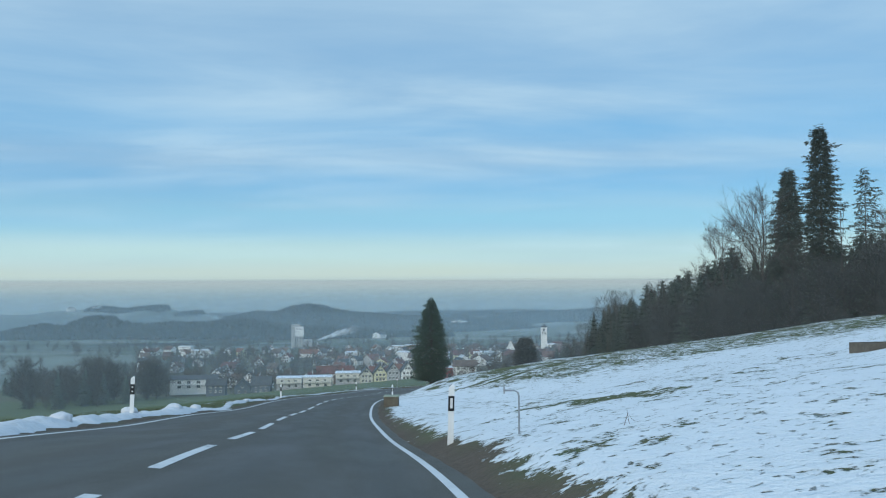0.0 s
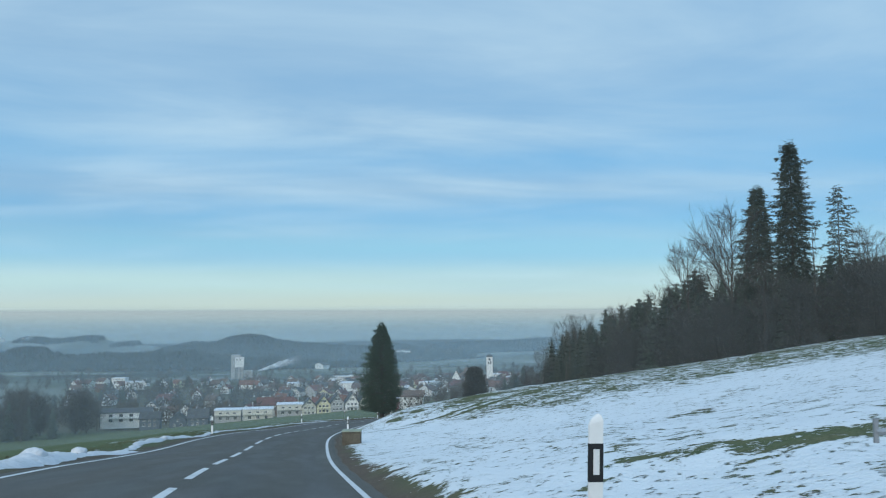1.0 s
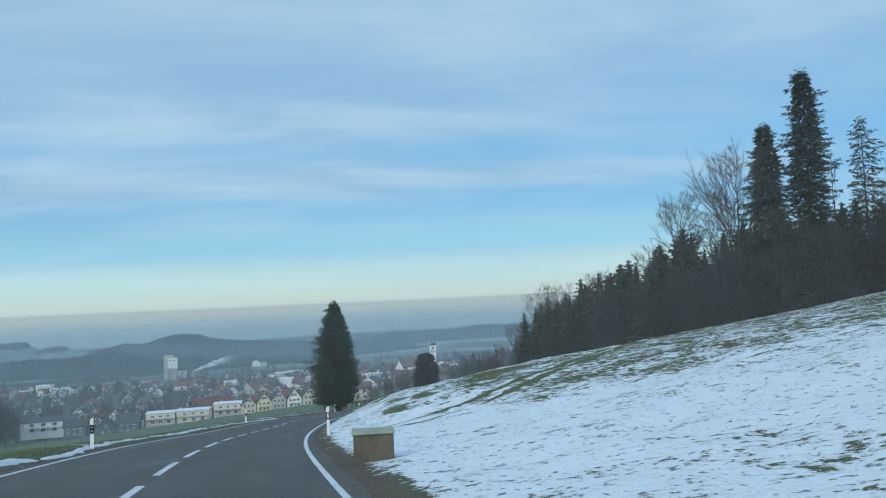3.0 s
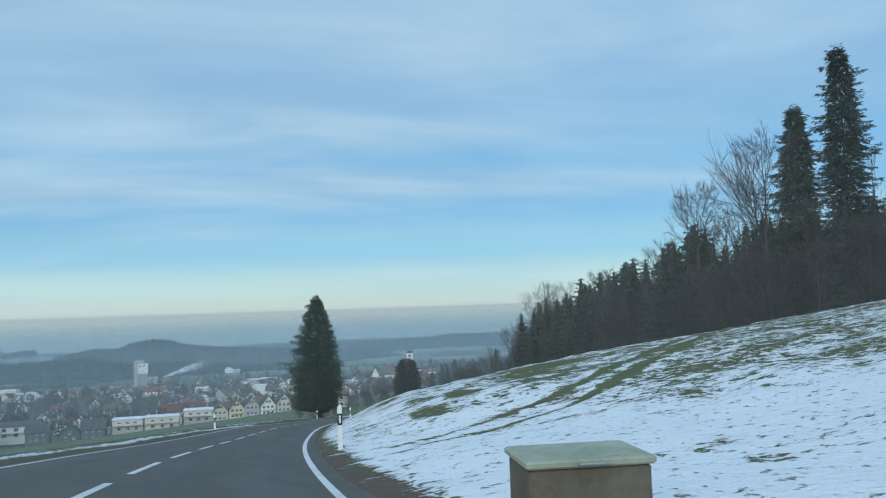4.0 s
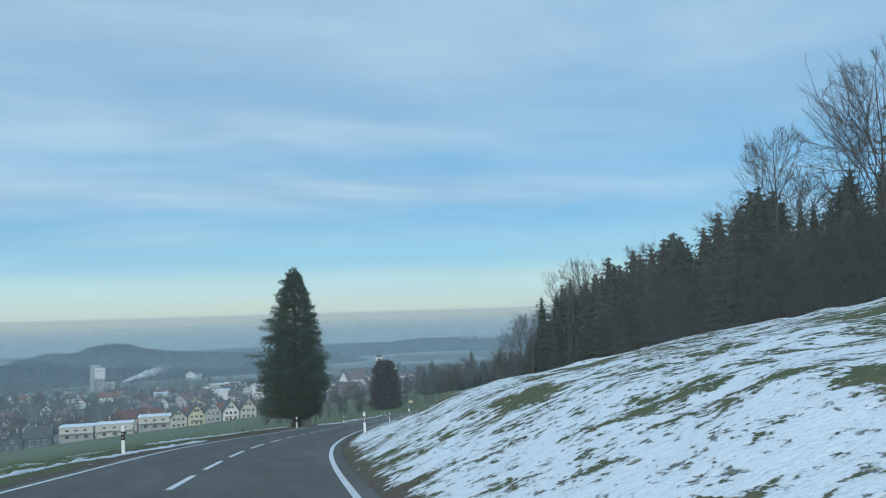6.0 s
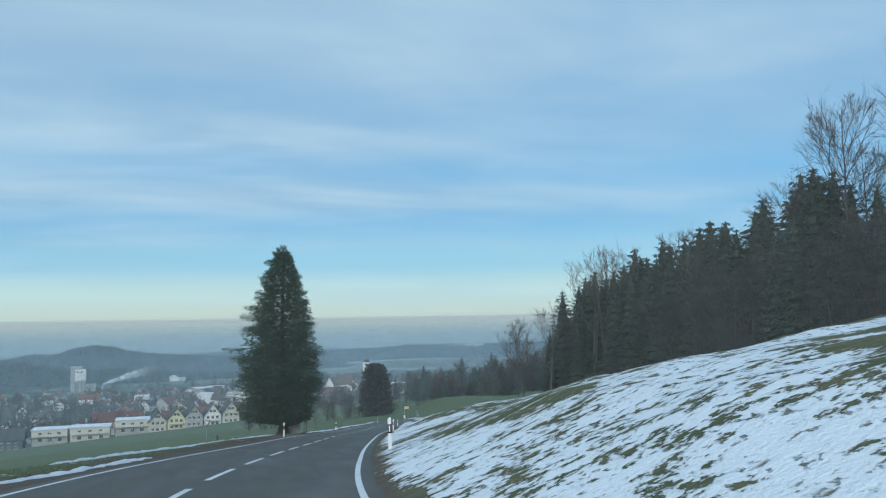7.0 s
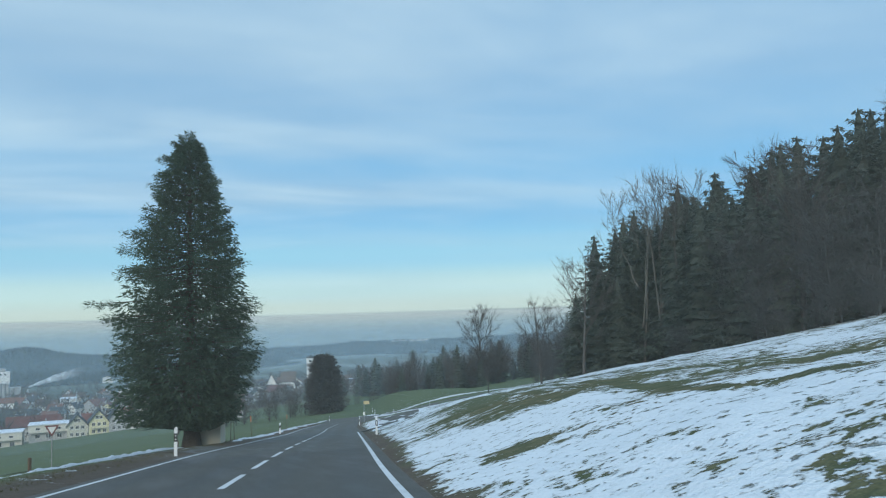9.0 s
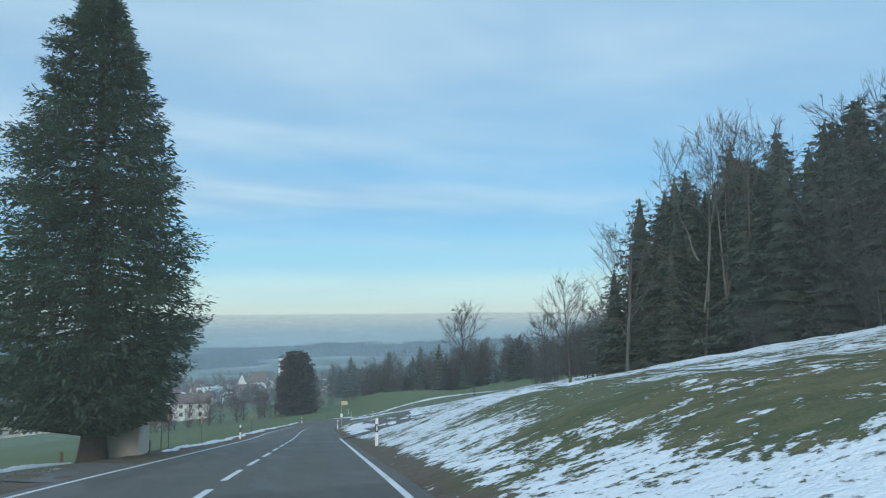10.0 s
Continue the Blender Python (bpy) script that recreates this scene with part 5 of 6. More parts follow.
def build_dead_stalk():
    x, y = 9.5, 5.4
    ob = thing("dead_stalk", x, y, ground_z(x, y) - 0.03, 0, "dry bent plant stalk standing in the snow", "plant")
    part("stem", Build().tube([(-0.07, 0, 0), (-0.01, 0, 0.19), (0.05, 0.02, 0.10), (0.10, 0.03, 0.07)], [0.005, 0.004, 0.003, 0.002], 5).mesh("stem", WALLS["brown"]), ob)
    part("stem", Build().tube([(0.02, 0, 0), (-0.01, 0, 0.12), (-0.03, -0.02, 0.24)], [0.004, 0.003, 0.002], 5).mesh("stem", WALLS["brown"]), ob)


build_dead_stalk()
build_grit_box()
build_trough()
build_hook_stake()
build_yield_sign()
build_chamber()
build_bus_stop()
build_stakes()


def build_side_road():
    """A narrow lane that meets the road on its outer side, above the evergreen, and a lay-by further down."""
    def lane(name, mid, wide, label):
        p = np.array(mid, float)
        t = np.gradient(p, axis=0)
        t = t / np.hypot(*t.T)[:, None]
        rows = []
        for k in np.linspace(-1, 1, 5):
            q = p + np.stack([-t[:, 1], t[:, 0]], 1) * np.array(wide)[:, None] * k * 0.5
            d = across(q[:, 0], q[:, 1])
            z = np.where(np.abs(d) < 4.2, road_z(q[:, 1]) + camber(q[:, 1], d) - 0.006, land(q[:, 0], q[:, 1]) + 0.025)
            rows.append(np.stack([q[:, 0], q[:, 1], z], 1))
        v = np.stack(rows, 1)
        n, m = v.shape[:2]
        i = (np.arange(n - 1)[:, None] * m + np.arange(m - 1)[None]).ravel()
        me = mesh_from(name, v.reshape(-1, 3), np.stack([i, i + 1, i + 1 + m, i + m], 1), ASPHALT, True)
        me.attributes.new("lane", "FLOAT", "POINT").data.foreach_set("value", np.zeros(n * m))
        tagged(new(name, me), label, "road", kind="structure")

    u = np.linspace(0, 1, 40)[:, None]
    lane("side_road", (1 - u) * np.array([8.6, 158.0]) + u * np.array([-46, 150]) + np.sin(u * 3.14) * np.array([0, 3.0]), np.interp(u[:, 0], [0, 0.12, 1], [9, 4.5, 3.2]), "narrow grey asphalt lane joining the road")
    lane("lay_by", np.stack([line_x(np.linspace(192, 262, 40)) + 3.4 + 1.6 * np.sin(u[:, 0] * 3.14), np.linspace(192, 262, 40)], 1), 1.2 + 5.0 * np.sin(u[:, 0] * 3.14), "grey asphalt lay-by beside the road")
    lane("farm_track", (1 - u) * np.array([20.6, 193.7]) + u * np.array([62, 218.8]), np.interp(u[:, 0], [0, 0.07, 0.16, 1], [9, 5.5, 3.4, 3.0]), "narrow grey asphalt farm track climbing the slope")
    ys = np.concatenate([np.linspace(262, 300, 20), np.linspace(301, 334, 60)])
    lane("lower_road", np.stack([lower_bend(ys), ys], 1), np.interp(ys, [262, 276, 296, 314, 334], [7.1, 8.5, 12, 9, 6]), "grey asphalt road swinging round the lower bend")


build_side_road()


def build_tufts():
    """Dead grass standing through the snow and along both verges."""
    rng = np.random.default_rng(77)
    n = 5000
    y = rng.uniform(-6, 185, n)
    d = -4.3 - rng.gamma(1.3, 0.6, n)
    a = heading(y)
    x = line_x(y) + (d - HALF) / np.cos(a)
    z = land(x, y) - 0.01
    V, F = [], []
    for k in range(3):
        w = rng.uniform(0, 6.283, n)
        h, lean = rng.uniform(0.03, 0.08, n), rng.uniform(0.02, 0.07, n)
        o = rng.normal(0, 0.03, (n, 2))
        b = np.stack([x + o[:, 0], y + o[:, 1], z], 1)
        s = np.stack([np.cos(w), np.sin(w), 0 * w], 1) * 0.009
        t = b + np.stack([-np.sin(w) * lean, np.cos(w) * lean, h], 1)
        V.append(np.stack([b - s, b + s, t], 1).reshape(-1, 3))
    v = np.concatenate(V)
    tagged(new("dead_grass", mesh_from("dead_grass", v, np.arange(len(v)).reshape(-1, 3), DEAD_GRASS)), "dead yellow-brown grass blades along the verge", "grass", kind="stuff")


DEAD_GRASS = leaf_material("dead_grass", (0.10, 0.085, 0.04), (0.17, 0.14, 0.07), (0.11, 0.13, 0.05))
build_tufts()

# ---- the town ----
def window_mesh(w, h):
    b = Build()
    b.box(-w / 2, w / 2, -0.06, 0.02, 0, 0.08).box(-w / 2, w / 2, -0.06, 0.02, h - 0.08, h)
    b.box(-w / 2, -w / 2 + 0.08, -0.06, 0.02, 0.08, h - 0.08).box(w / 2 - 0.08, w / 2, -0.06, 0.02, 0.08, h - 0.08)
    b.box(-0.04, 0.04, -0.05, 0.02, 0.08, h - 0.08)
    b.box(-w / 2 + 0.08, w / 2 - 0.08, -0.02, 0.01, 0.08, h - 0.08, 1)
    return b.mesh("window", WALLS["white"], GLASS)


def frame_and_pane(w, h):
    b = Build()
    b.box(-w / 2, w / 2, -0.06, 0.02, 0, 0.08).box(-w / 2, w / 2, -0.06, 0.02, h - 0.08, h)
    b.box(-w / 2, -w / 2 + 0.08, -0.06, 0.02, 0.08, h - 0.08).box(w / 2 - 0.08, w / 2, -0.06, 0.02, 0.08, h - 0.08)
    b.box(-0.04, 0.04, -0.05, 0.02, 0.08, h - 0.08).box(-w / 2 - 0.06, w / 2 + 0.06, -0.16, 0.02, -0.07, -0.004)
    return b.mesh("window", WALLS["white"]), Build().box(-w / 2 + 0.08, w / 2 - 0.08, -0.02, 0.01, 0.08, h - 0.08).mesh("pane", GLASS)


WINDOWS, FINE_WINDOWS = {}, [True]


def add_window(house, x, y, z, turn, w, h):
    if FINE_WINDOWS[0]:
        if (w, h, 1) not in WINDOWS:
            WINDOWS[(w, h, 1)] = frame_and_pane(w, h)
        rim, glass = WINDOWS[(w, h, 1)]
        window = part("window", rim, house, "", pose(x, y, z, 0, 0, turn))
        part("pane", glass, window, "dark glass pane")
        return
    if (w, h) not in WINDOWS:
        WINDOWS[(w, h)] = window_mesh(w, h)
    part("window", WINDOWS[(w, h)], house, "", pose(x, y, z, 0, 0, turn))


def gable_house(name, w, l, eave, ridge, wall, roof, cols, floors, turned=False, balcony=False, chimney=True, snow=False, win=(1.3, 1.4)):
    """A house whose gable looks towards -y (or, turned, whose eaves do)."""
    ob = thing(name, 0, 0, 0)
    if turned:
        w, l = l, w
    body = Build().prism([(-w / 2, -3), (w / 2, -3), (w / 2, eave), (0, ridge - 0.25), (-w / 2, eave)], -l / 2, l / 2)
    spin = pose(0, 0, 0, 0, 0, 90) if turned else pose(0, 0, 0)
    part("wall", body.mesh("wall", WALLS[wall]), ob, "", spin)
    for s in (-1, 1):
        o, t, e = 0.55, 0.22, (ridge - eave) / (w / 2)
        out = [(0, ridge), (s * (w / 2 + o), eave - o * e), (s * (w / 2 + o), eave - o * e - t), (0, ridge - t)]
        part("roof", Build().prism(out, -l / 2 - 0.6, l / 2 + 0.6).mesh("roof", ROOFS["snowy" if snow and s > 0 else roof]), ob, "tiled roof slope" if not (snow and s > 0) else "snow-dusted roof slope", spin)
    if chimney:
        part("chimney", Build().box(-0.35, 0.35, -0.35, 0.35, eave, ridge + 0.9).mesh("chimney", WALLS["grey"]), ob, "", spin @ pose(w * 0.16, l * 0.15, 0))
    front, side = (l, w) if turned else (w, l)
    for f in range(floors):
        z = 0.9 + 2.8 * f
        if z + 1.4 > ridge:
            continue
        wide = front * 0.8 if z + 1.3 < eave or turned else front * 0.8 * max(0.2, (ridge - z - 1.5) / (ridge - eave))
        n = cols if z + 1.3 < eave or turned else max(1, cols - 1)
        if turned and z + 1.4 > eave:
            continue
        for c in range(n):
            x = (c - (n - 1) / 2) * wide / max(n, 1)
            add_window(ob, x, -side / 2 - 0.01, z, 0, *win)
    for f in range(2):
        for c in range(2):
            z = 0.9 + 2.8 * f
            if (z + 1.4 < eave) != turned:
                add_window(ob, front / 2 + 0.01, (c - 0.5) * side * 0.45, z, 90, *win)
    if balcony:
        slab = part("balcony", Build().box(-front * 0.36, front * 0.36, -side / 2 - 1.3, -side / 2 - 0.02, 2.75, 2.95).mesh("balcony", WALLS["grey"]), ob, "balcony slab")
        part("parapet", Build().box(-front * 0.36, front * 0.36, -side / 2 - 1.32, -side / 2 - 1.24, 2.954, 3.85).mesh("parapet", WALLS[wall]), slab, "solid balcony parapet")
    return ob


def flat_house(name, w, l, h, wall, upper, cols, over=1.6, storey=3.0):
    """A flat-roofed house: the upper storey stands out over a recessed ground floor on posts."""
    ob = thing(name, 0, 0, 0)
    part("wall", Build().box(-w / 2, w / 2, -l / 2 + over, l / 2, -3, h - storey).mesh("wall", WALLS[wall]), ob)
    part("upper_storey", Build().box(-w / 2, w / 2, -l / 2, l / 2, h - storey, h).mesh("upper_storey", WALLS[upper]), ob)
    part("roof", Build().box(-w / 2 - 0.35, w / 2 + 0.35, -l / 2 - 0.35, l / 2 + 0.35, h, h + 0.35).mesh("roof", ROOFS["snowy"]), ob, "snow-covered flat roof")
    for s in (-1, 0, 1):
        part("post", Build().box(-0.12, 0.12, -0.12, 0.12, -3, h - storey).mesh("post", WALLS["grey"]), ob, "", pose(s * (w / 2 - 0.3), -l / 2 + 0.3, 0))
    for c in range(cols):
        x = (c - (cols - 1) / 2) * w * 0.8 / cols
        add_window(ob, x, -l / 2 - 0.01, h - storey + 1.0, 0, 1.6, 1.0)
    for c in range(3):
        add_window(ob, (c - 1) * w * 0.28, -l / 2 + over - 0.01, h - storey - 2.4, 0, 1.8, 1.7)
    for c in range(2):
        add_window(ob, w / 2 + 0.01, (c - 0.5) * l * 0.5, h - storey + 0.9, 90, 1.7, 1.2)
    return ob


def put_house(ob, x, y, turn, base=None, label="", group=""):
    tagged(ob, label, "house", group)
    ob.matrix_basis = pose(x, y, (ground_z(x, y) if base is None else base), 0, 0, turn)
    return ob


ROW = "front row of houses"
for x, base, wall, ridge, label in (
    (-30.8, -55.8, "sand", 9.6, "sand-coloured gabled house with dark roof"),
    (-22.6, -55.0, "yellow", 10.2, "pale yellow gabled house with dark roof and balcony"),
    (-14.9, -54.1, "grey", 10.4, "grey gabled house with dark steep roof"),
    (-6.6, -54.2, "white", 10.6, "white gabled house with dark roof and balcony"),
    (1.6, -53.3, "sand", 10.6, "sand-coloured gabled house with dark steep roof"),
):
    put_house(gable_house("gabled_house", 7.7, 12, 5.4, ridge, wall, "dark", 3, 3, balcony=wall in ("yellow", "white")), x, 505 + 0.05 * x, 6, base, label, ROW)
for x, base, w, h, wall in ((-76.4, -61.0, 14.6, 8.4, "grey"), (-59.6, -60.2, 16.5, 8.0, "cream"), (-41.6, -57.2, 14.5, 7.4, "grey")):
    put_house(flat_house("flat_roofed_house", w, 12, h, wall, "cream", 3), x, 505, 4, base, "cream flat-roofed house with snow on its roof", ROW)
put_house(gable_house("dark_house", 11, 9.5, 5.2, 9.6, "slate", "dark", 3, 2, turned=True), -92.6, 503, 4, -61.2, "slate-blue boarded house with a dark roof", ROW)
put_house(gable_house("dark_house", 9, 10, 4.6, 8.8, "slate", "dark", 2, 2), -105, 508, 8, -62.4, "slate-blue boarded house with a dark roof", ROW)
put_house(gable_house("dark_house", 11, 10, 5.4, 8.6, "slate", "dark", 3, 2, turned=True, chimney=False), -121.5, 512, 6, -62.6, "slate-blue house with a low dark roof", ROW)
put_house(gable_house("white_house", 29, 13, 6.6, 8.6, "white", "dark", 4, 2, turned=True, balcony=True, chimney=False, win=(2.2, 1.9)), -143, 542, 10, -63.4, "large white villa with balcony and low dark roof", ROW)
put_house(gable_house("large_house", 24, 14, 5.0, 9.4, "cream", "red", 4, 2, turned=True), -60, 596, 8, -64.0, "long house with a wide red tiled roof", ROW)
put_house(gable_house("white_house", 12, 10, 5.8, 8.4, "white", "brown", 3, 2, turned=True, chimney=False), 26.0, 450, -6, -46.2, "white rendered house with brown roof beyond the meadow", ROW)
put_house(flat_house("red_house", 8, 9, 5.0, "red", "red", 2, 1.0, 2.6), 15.6, 450, -6, -46.6, "dark red boarded flat-roofed house", ROW)


def build_town():
    FINE_WINDOWS[0] = False
    rng = random.Random(17)
    kinds = [
        (gable_house("town_house", 9, 12, 5.4, 9.6, "white", "red", 3, 3), "white town house with a red tiled roof"),
        (gable_house("town_house", 10, 13, 5.6, 9.8, "cream", "brown", 3, 2, turned=True), "cream town house with a brown tiled roof"),
        (gable_house("town_house", 9, 11, 5.2, 9.2, "white", "dark", 3, 3), "white town house with a dark roof"),
        (gable_house("town_house", 11, 14, 5.6, 9.6, "white", "brown", 4, 2, turned=True, snow=True), "white town house with a snow-dusted roof"),
        (gable_house("town_house", 9, 10, 4.8, 9.0, "brown", "brown", 3, 2), "brown boarded town house with a tiled roof"),
        (gable_house("town_house", 10, 12, 5.5, 9.4, "yellow", "red", 3, 2, turned=True), "pale yellow town house with a red roof"),
        (flat_house("town_block", 18, 12, 9, "white", "white", 5, 0.4, 3.0), "white flat-roofed town block under snow"),
        (gable_house("town_house", 13, 22, 6, 10.5, "grey", "red", 5, 2, turned=True), "long grey town house with a red roof"),
        (gable_house("town_house", 9, 12, 5.2, 9.4, "grey", "dark", 3, 2, turned=True, snow=True), "pale grey town house with partly snowy roof"),
    ]
    used, taken = set(), [(-58, 560), (-142, 538), (26, 450)]
    spots = []
    tries = 0
    while len(spots) < 165 and tries < 9000:
        tries += 1
        y = 545 + (rng.random() ** 0.75) * 620
        x = rng.uniform(-0.33 * y, 0.19 * y) if y > 620 else rng.uniform(-0.2 * y, -0.01 * y)
        if any(math.hypot(x - a, y - b) < 15 for a, b in taken) or (60 < x < 160 and 930 < y < 1010) or (x > 8 and y < 720) or (x < -0.13 * y and rng.random() < 0.62):
            continue
        taken.append((x, y))
        spots.append((x, y))
    for n, (x, y) in enumerate(spots):
        k = rng.choices(range(9), (17, 16, 20, 11, 14, 4, 7, 8, 8))[0]
        turn = rng.choice((0, 0, 90, 20, -25, 60)) + rng.uniform(-12, 12)
        proto, label = kinds[k]
        m = pose(x, y, ground_z(x, y), 0, 0, turn)
        if k in used:
            copy_thing(proto, m)
        else:
            used.add(k)
            tagged(proto, label, "house", "houses of the town")
            proto.matrix_basis = m
    return taken


TAKEN = build_town()


def build_church():
    z = -77.5
    tower = thing("church_tower", 141.4, 990, z, -8, "white church tower with clock faces and dark cap", "church tower")
    b = Build().box(-3.6, 3.6, -3.6, 3.6, -6, 27.5)
    part("shaft", b.mesh("shaft", WALLS["white"]), tower)
    part("cornice", Build().box(-3.9, 3.9, -3.9, 3.9, 27.5, 28.1).mesh("cornice", WALLS["white"]), tower)
    cap = [(27.9 + 0.2, 4.0), (28.8, 3.9), (29.8, 3.3), (30.6, 2.2), (31.2, 0.9), (32.4, 0.12)]
    part("cap", Build().tube([(0, 0, h) for h, r in cap], [r for h, r in cap], 8).mesh("cap", ROOFS["dark"]), tower, "dark domed cap")
    for turn in (0, 90):
        for s in (-1, 1):
            part("belfry_opening", Build().prism([(-0.6, 19.8), (0.6, 19.8), (0.6, 22.6), (0, 23.4), (-0.6, 22.6)], -3.66, -3.4).mesh("belfry_opening", GLASS), tower, "dark arched sound opening", pose(0, 0, 0, 0, 0, turn) @ pose(s * 1.3, 0, 0))
        ring = [(1.35 * math.cos(a), 25.4 + 1.35 * math.sin(a)) for a in (2 * math.pi * k / 20 for k in range(20))]
        part("clock_face", Build().prism(ring, -3.72, -3.5).mesh("clock_face", GLASS), tower, "dark round clock face", pose(0, 0, 0, 0, 0, turn))
    nave = gable_house("church_nave", 14, 32, 9.5, 18.5, "white", "brown", 5, 1, turned=True, chimney=False, win=(1.5, 4.2))
    tagged(nave, "white church nave under a steep brown roof", "church")
    nave.matrix_basis = pose(119.5, 992, z - 3, 0, 0, -8)
    end = gable_house("church_porch", 9, 8, 8, 17, "white", "brown", 1, 1, chimney=False)
    tagged(end, "white gabled church porch with steep roof", "church")
    end.matrix_basis = pose(102, 986, z - 3, 0, 0, -8)


def build_silo():
    x, y, z = -193.0, 1300.0, -92.0
    ob = thing("silo_tower", x, y, z, 6, "tall grey grain silo with a white upper block", "silo")
    part("stair_tower", Build().box(-10, -4.6, -4, 4, -3, 31.5).mesh("stair_tower", WALLS["grey"]), ob, "narrow grey stair tower")
    for k in range(3):
        part("cell", Build().tube([(-2.4 + 4.3 * k, 0, -3), (-2.4 + 4.3 * k, 0, 14)], [2.2, 2.2], 12).mesh("cell", WALLS["grey"]), ob, "round concrete cell")
    part("head", Build().box(-4.4, 8.6, -4.5, 4.5, 14, 28.5).mesh("head", WALLS["white"]), ob, "white clad upper block")
    part("penthouse", Build().box(-8.5, 3.5, -3, 3, 28.6, 32.5).mesh("penthouse", WALLS["grey"]), ob)
    for c in range(2):
        add_window(ob, -1.5 + 5 * c, -4.52, 24, 0, 2.2, 2.1)
    part("shed", Build().box(9, 21, -6, 6, -3, 9).mesh("shed", WALLS["grey"]), ob, "low grey annexe")
    mast = thing("chimney_stack", -164, 1302, ground_z(-164, 1302), 0, "slender works chimney with steam drifting from it", "chimney")
    part("stack", Build().tube([(0, 0, -2), (0, 0, 10)], [1.0, 0.8], 10).mesh("stack", WALLS["grey"]), mast)


def build_steam():
    k = Nodes("steam")
    f = k.calc("MULTIPLY", k.ramp(k.noise(k.n("ShaderNodeTexCoord").outputs["Object"], 0.12, 4), [(0.3, 0.3), (0.65, 1.0)]), 0.72)
    drift = k.n("ShaderNodeSeparateXYZ", Vector=k.n("ShaderNodeTexCoord").outputs["Object"]).outputs[0]
    f = k.calc("MULTIPLY", f, k.ramp(k.calc("DIVIDE", k.calc("ADD", drift, 163.0), 66.0, clamp=True), [(0.0, 1.0), (0.45, 0.8), (1.0, 0.0)]))
    d, tr = k.n("ShaderNodeBsdfDiffuse", Color=(0.85, 0.9, 0.95)), k.n("ShaderNodeBsdfTransparent")
    mx = k.n("ShaderNodeMixShader", Fac=f)
    k.t.links.new(tr.outputs[0], mx.inputs[1])
    k.t.links.new(d.outputs[0], mx.inputs[2])
    k.t.links.new(mx.outputs[0], k.out.inputs[0])
    n, m, v = 44, 12, []
    for i in range(n):
        u = i / (n - 1)
        r = 0.7 + 5.2 * u ** 0.75 * (1 - 0.6 * max(0, u - 0.8) * 5)
        p = Vector((-163 + 66 * u, 1300 + 6 * u, -84 + 19 * u ** 0.9))
        for j in range(m):
            a = 2 * math.pi * j / m
            q = p + Vector((0, math.cos(a) * r, math.sin(a) * r))
            v.append(q + (q - p) * 0.7 * noise.noise(q * 0.22) + Vector((1.6 * noise.noise(q * 0.3 + Vector((9, 0, 0))), 0, 0)))
    f = [(i * m + j, i * m + (j + 1) % m, (i + 1) * m + (j + 1) % m, (i + 1) * m + j) for i in range(n - 1) for j in range(m)]
    f += [tuple(range(m)), tuple(range((n - 1) * m, n * m))]
    me = mesh_from("steam_plume", [tuple(p) for p in v], f, k.m, True)
    tagged(new("steam_plume", me), "pale steam drifting over the town roofs", "steam", kind="stuff")


build_church()
build_silo()
build_steam()


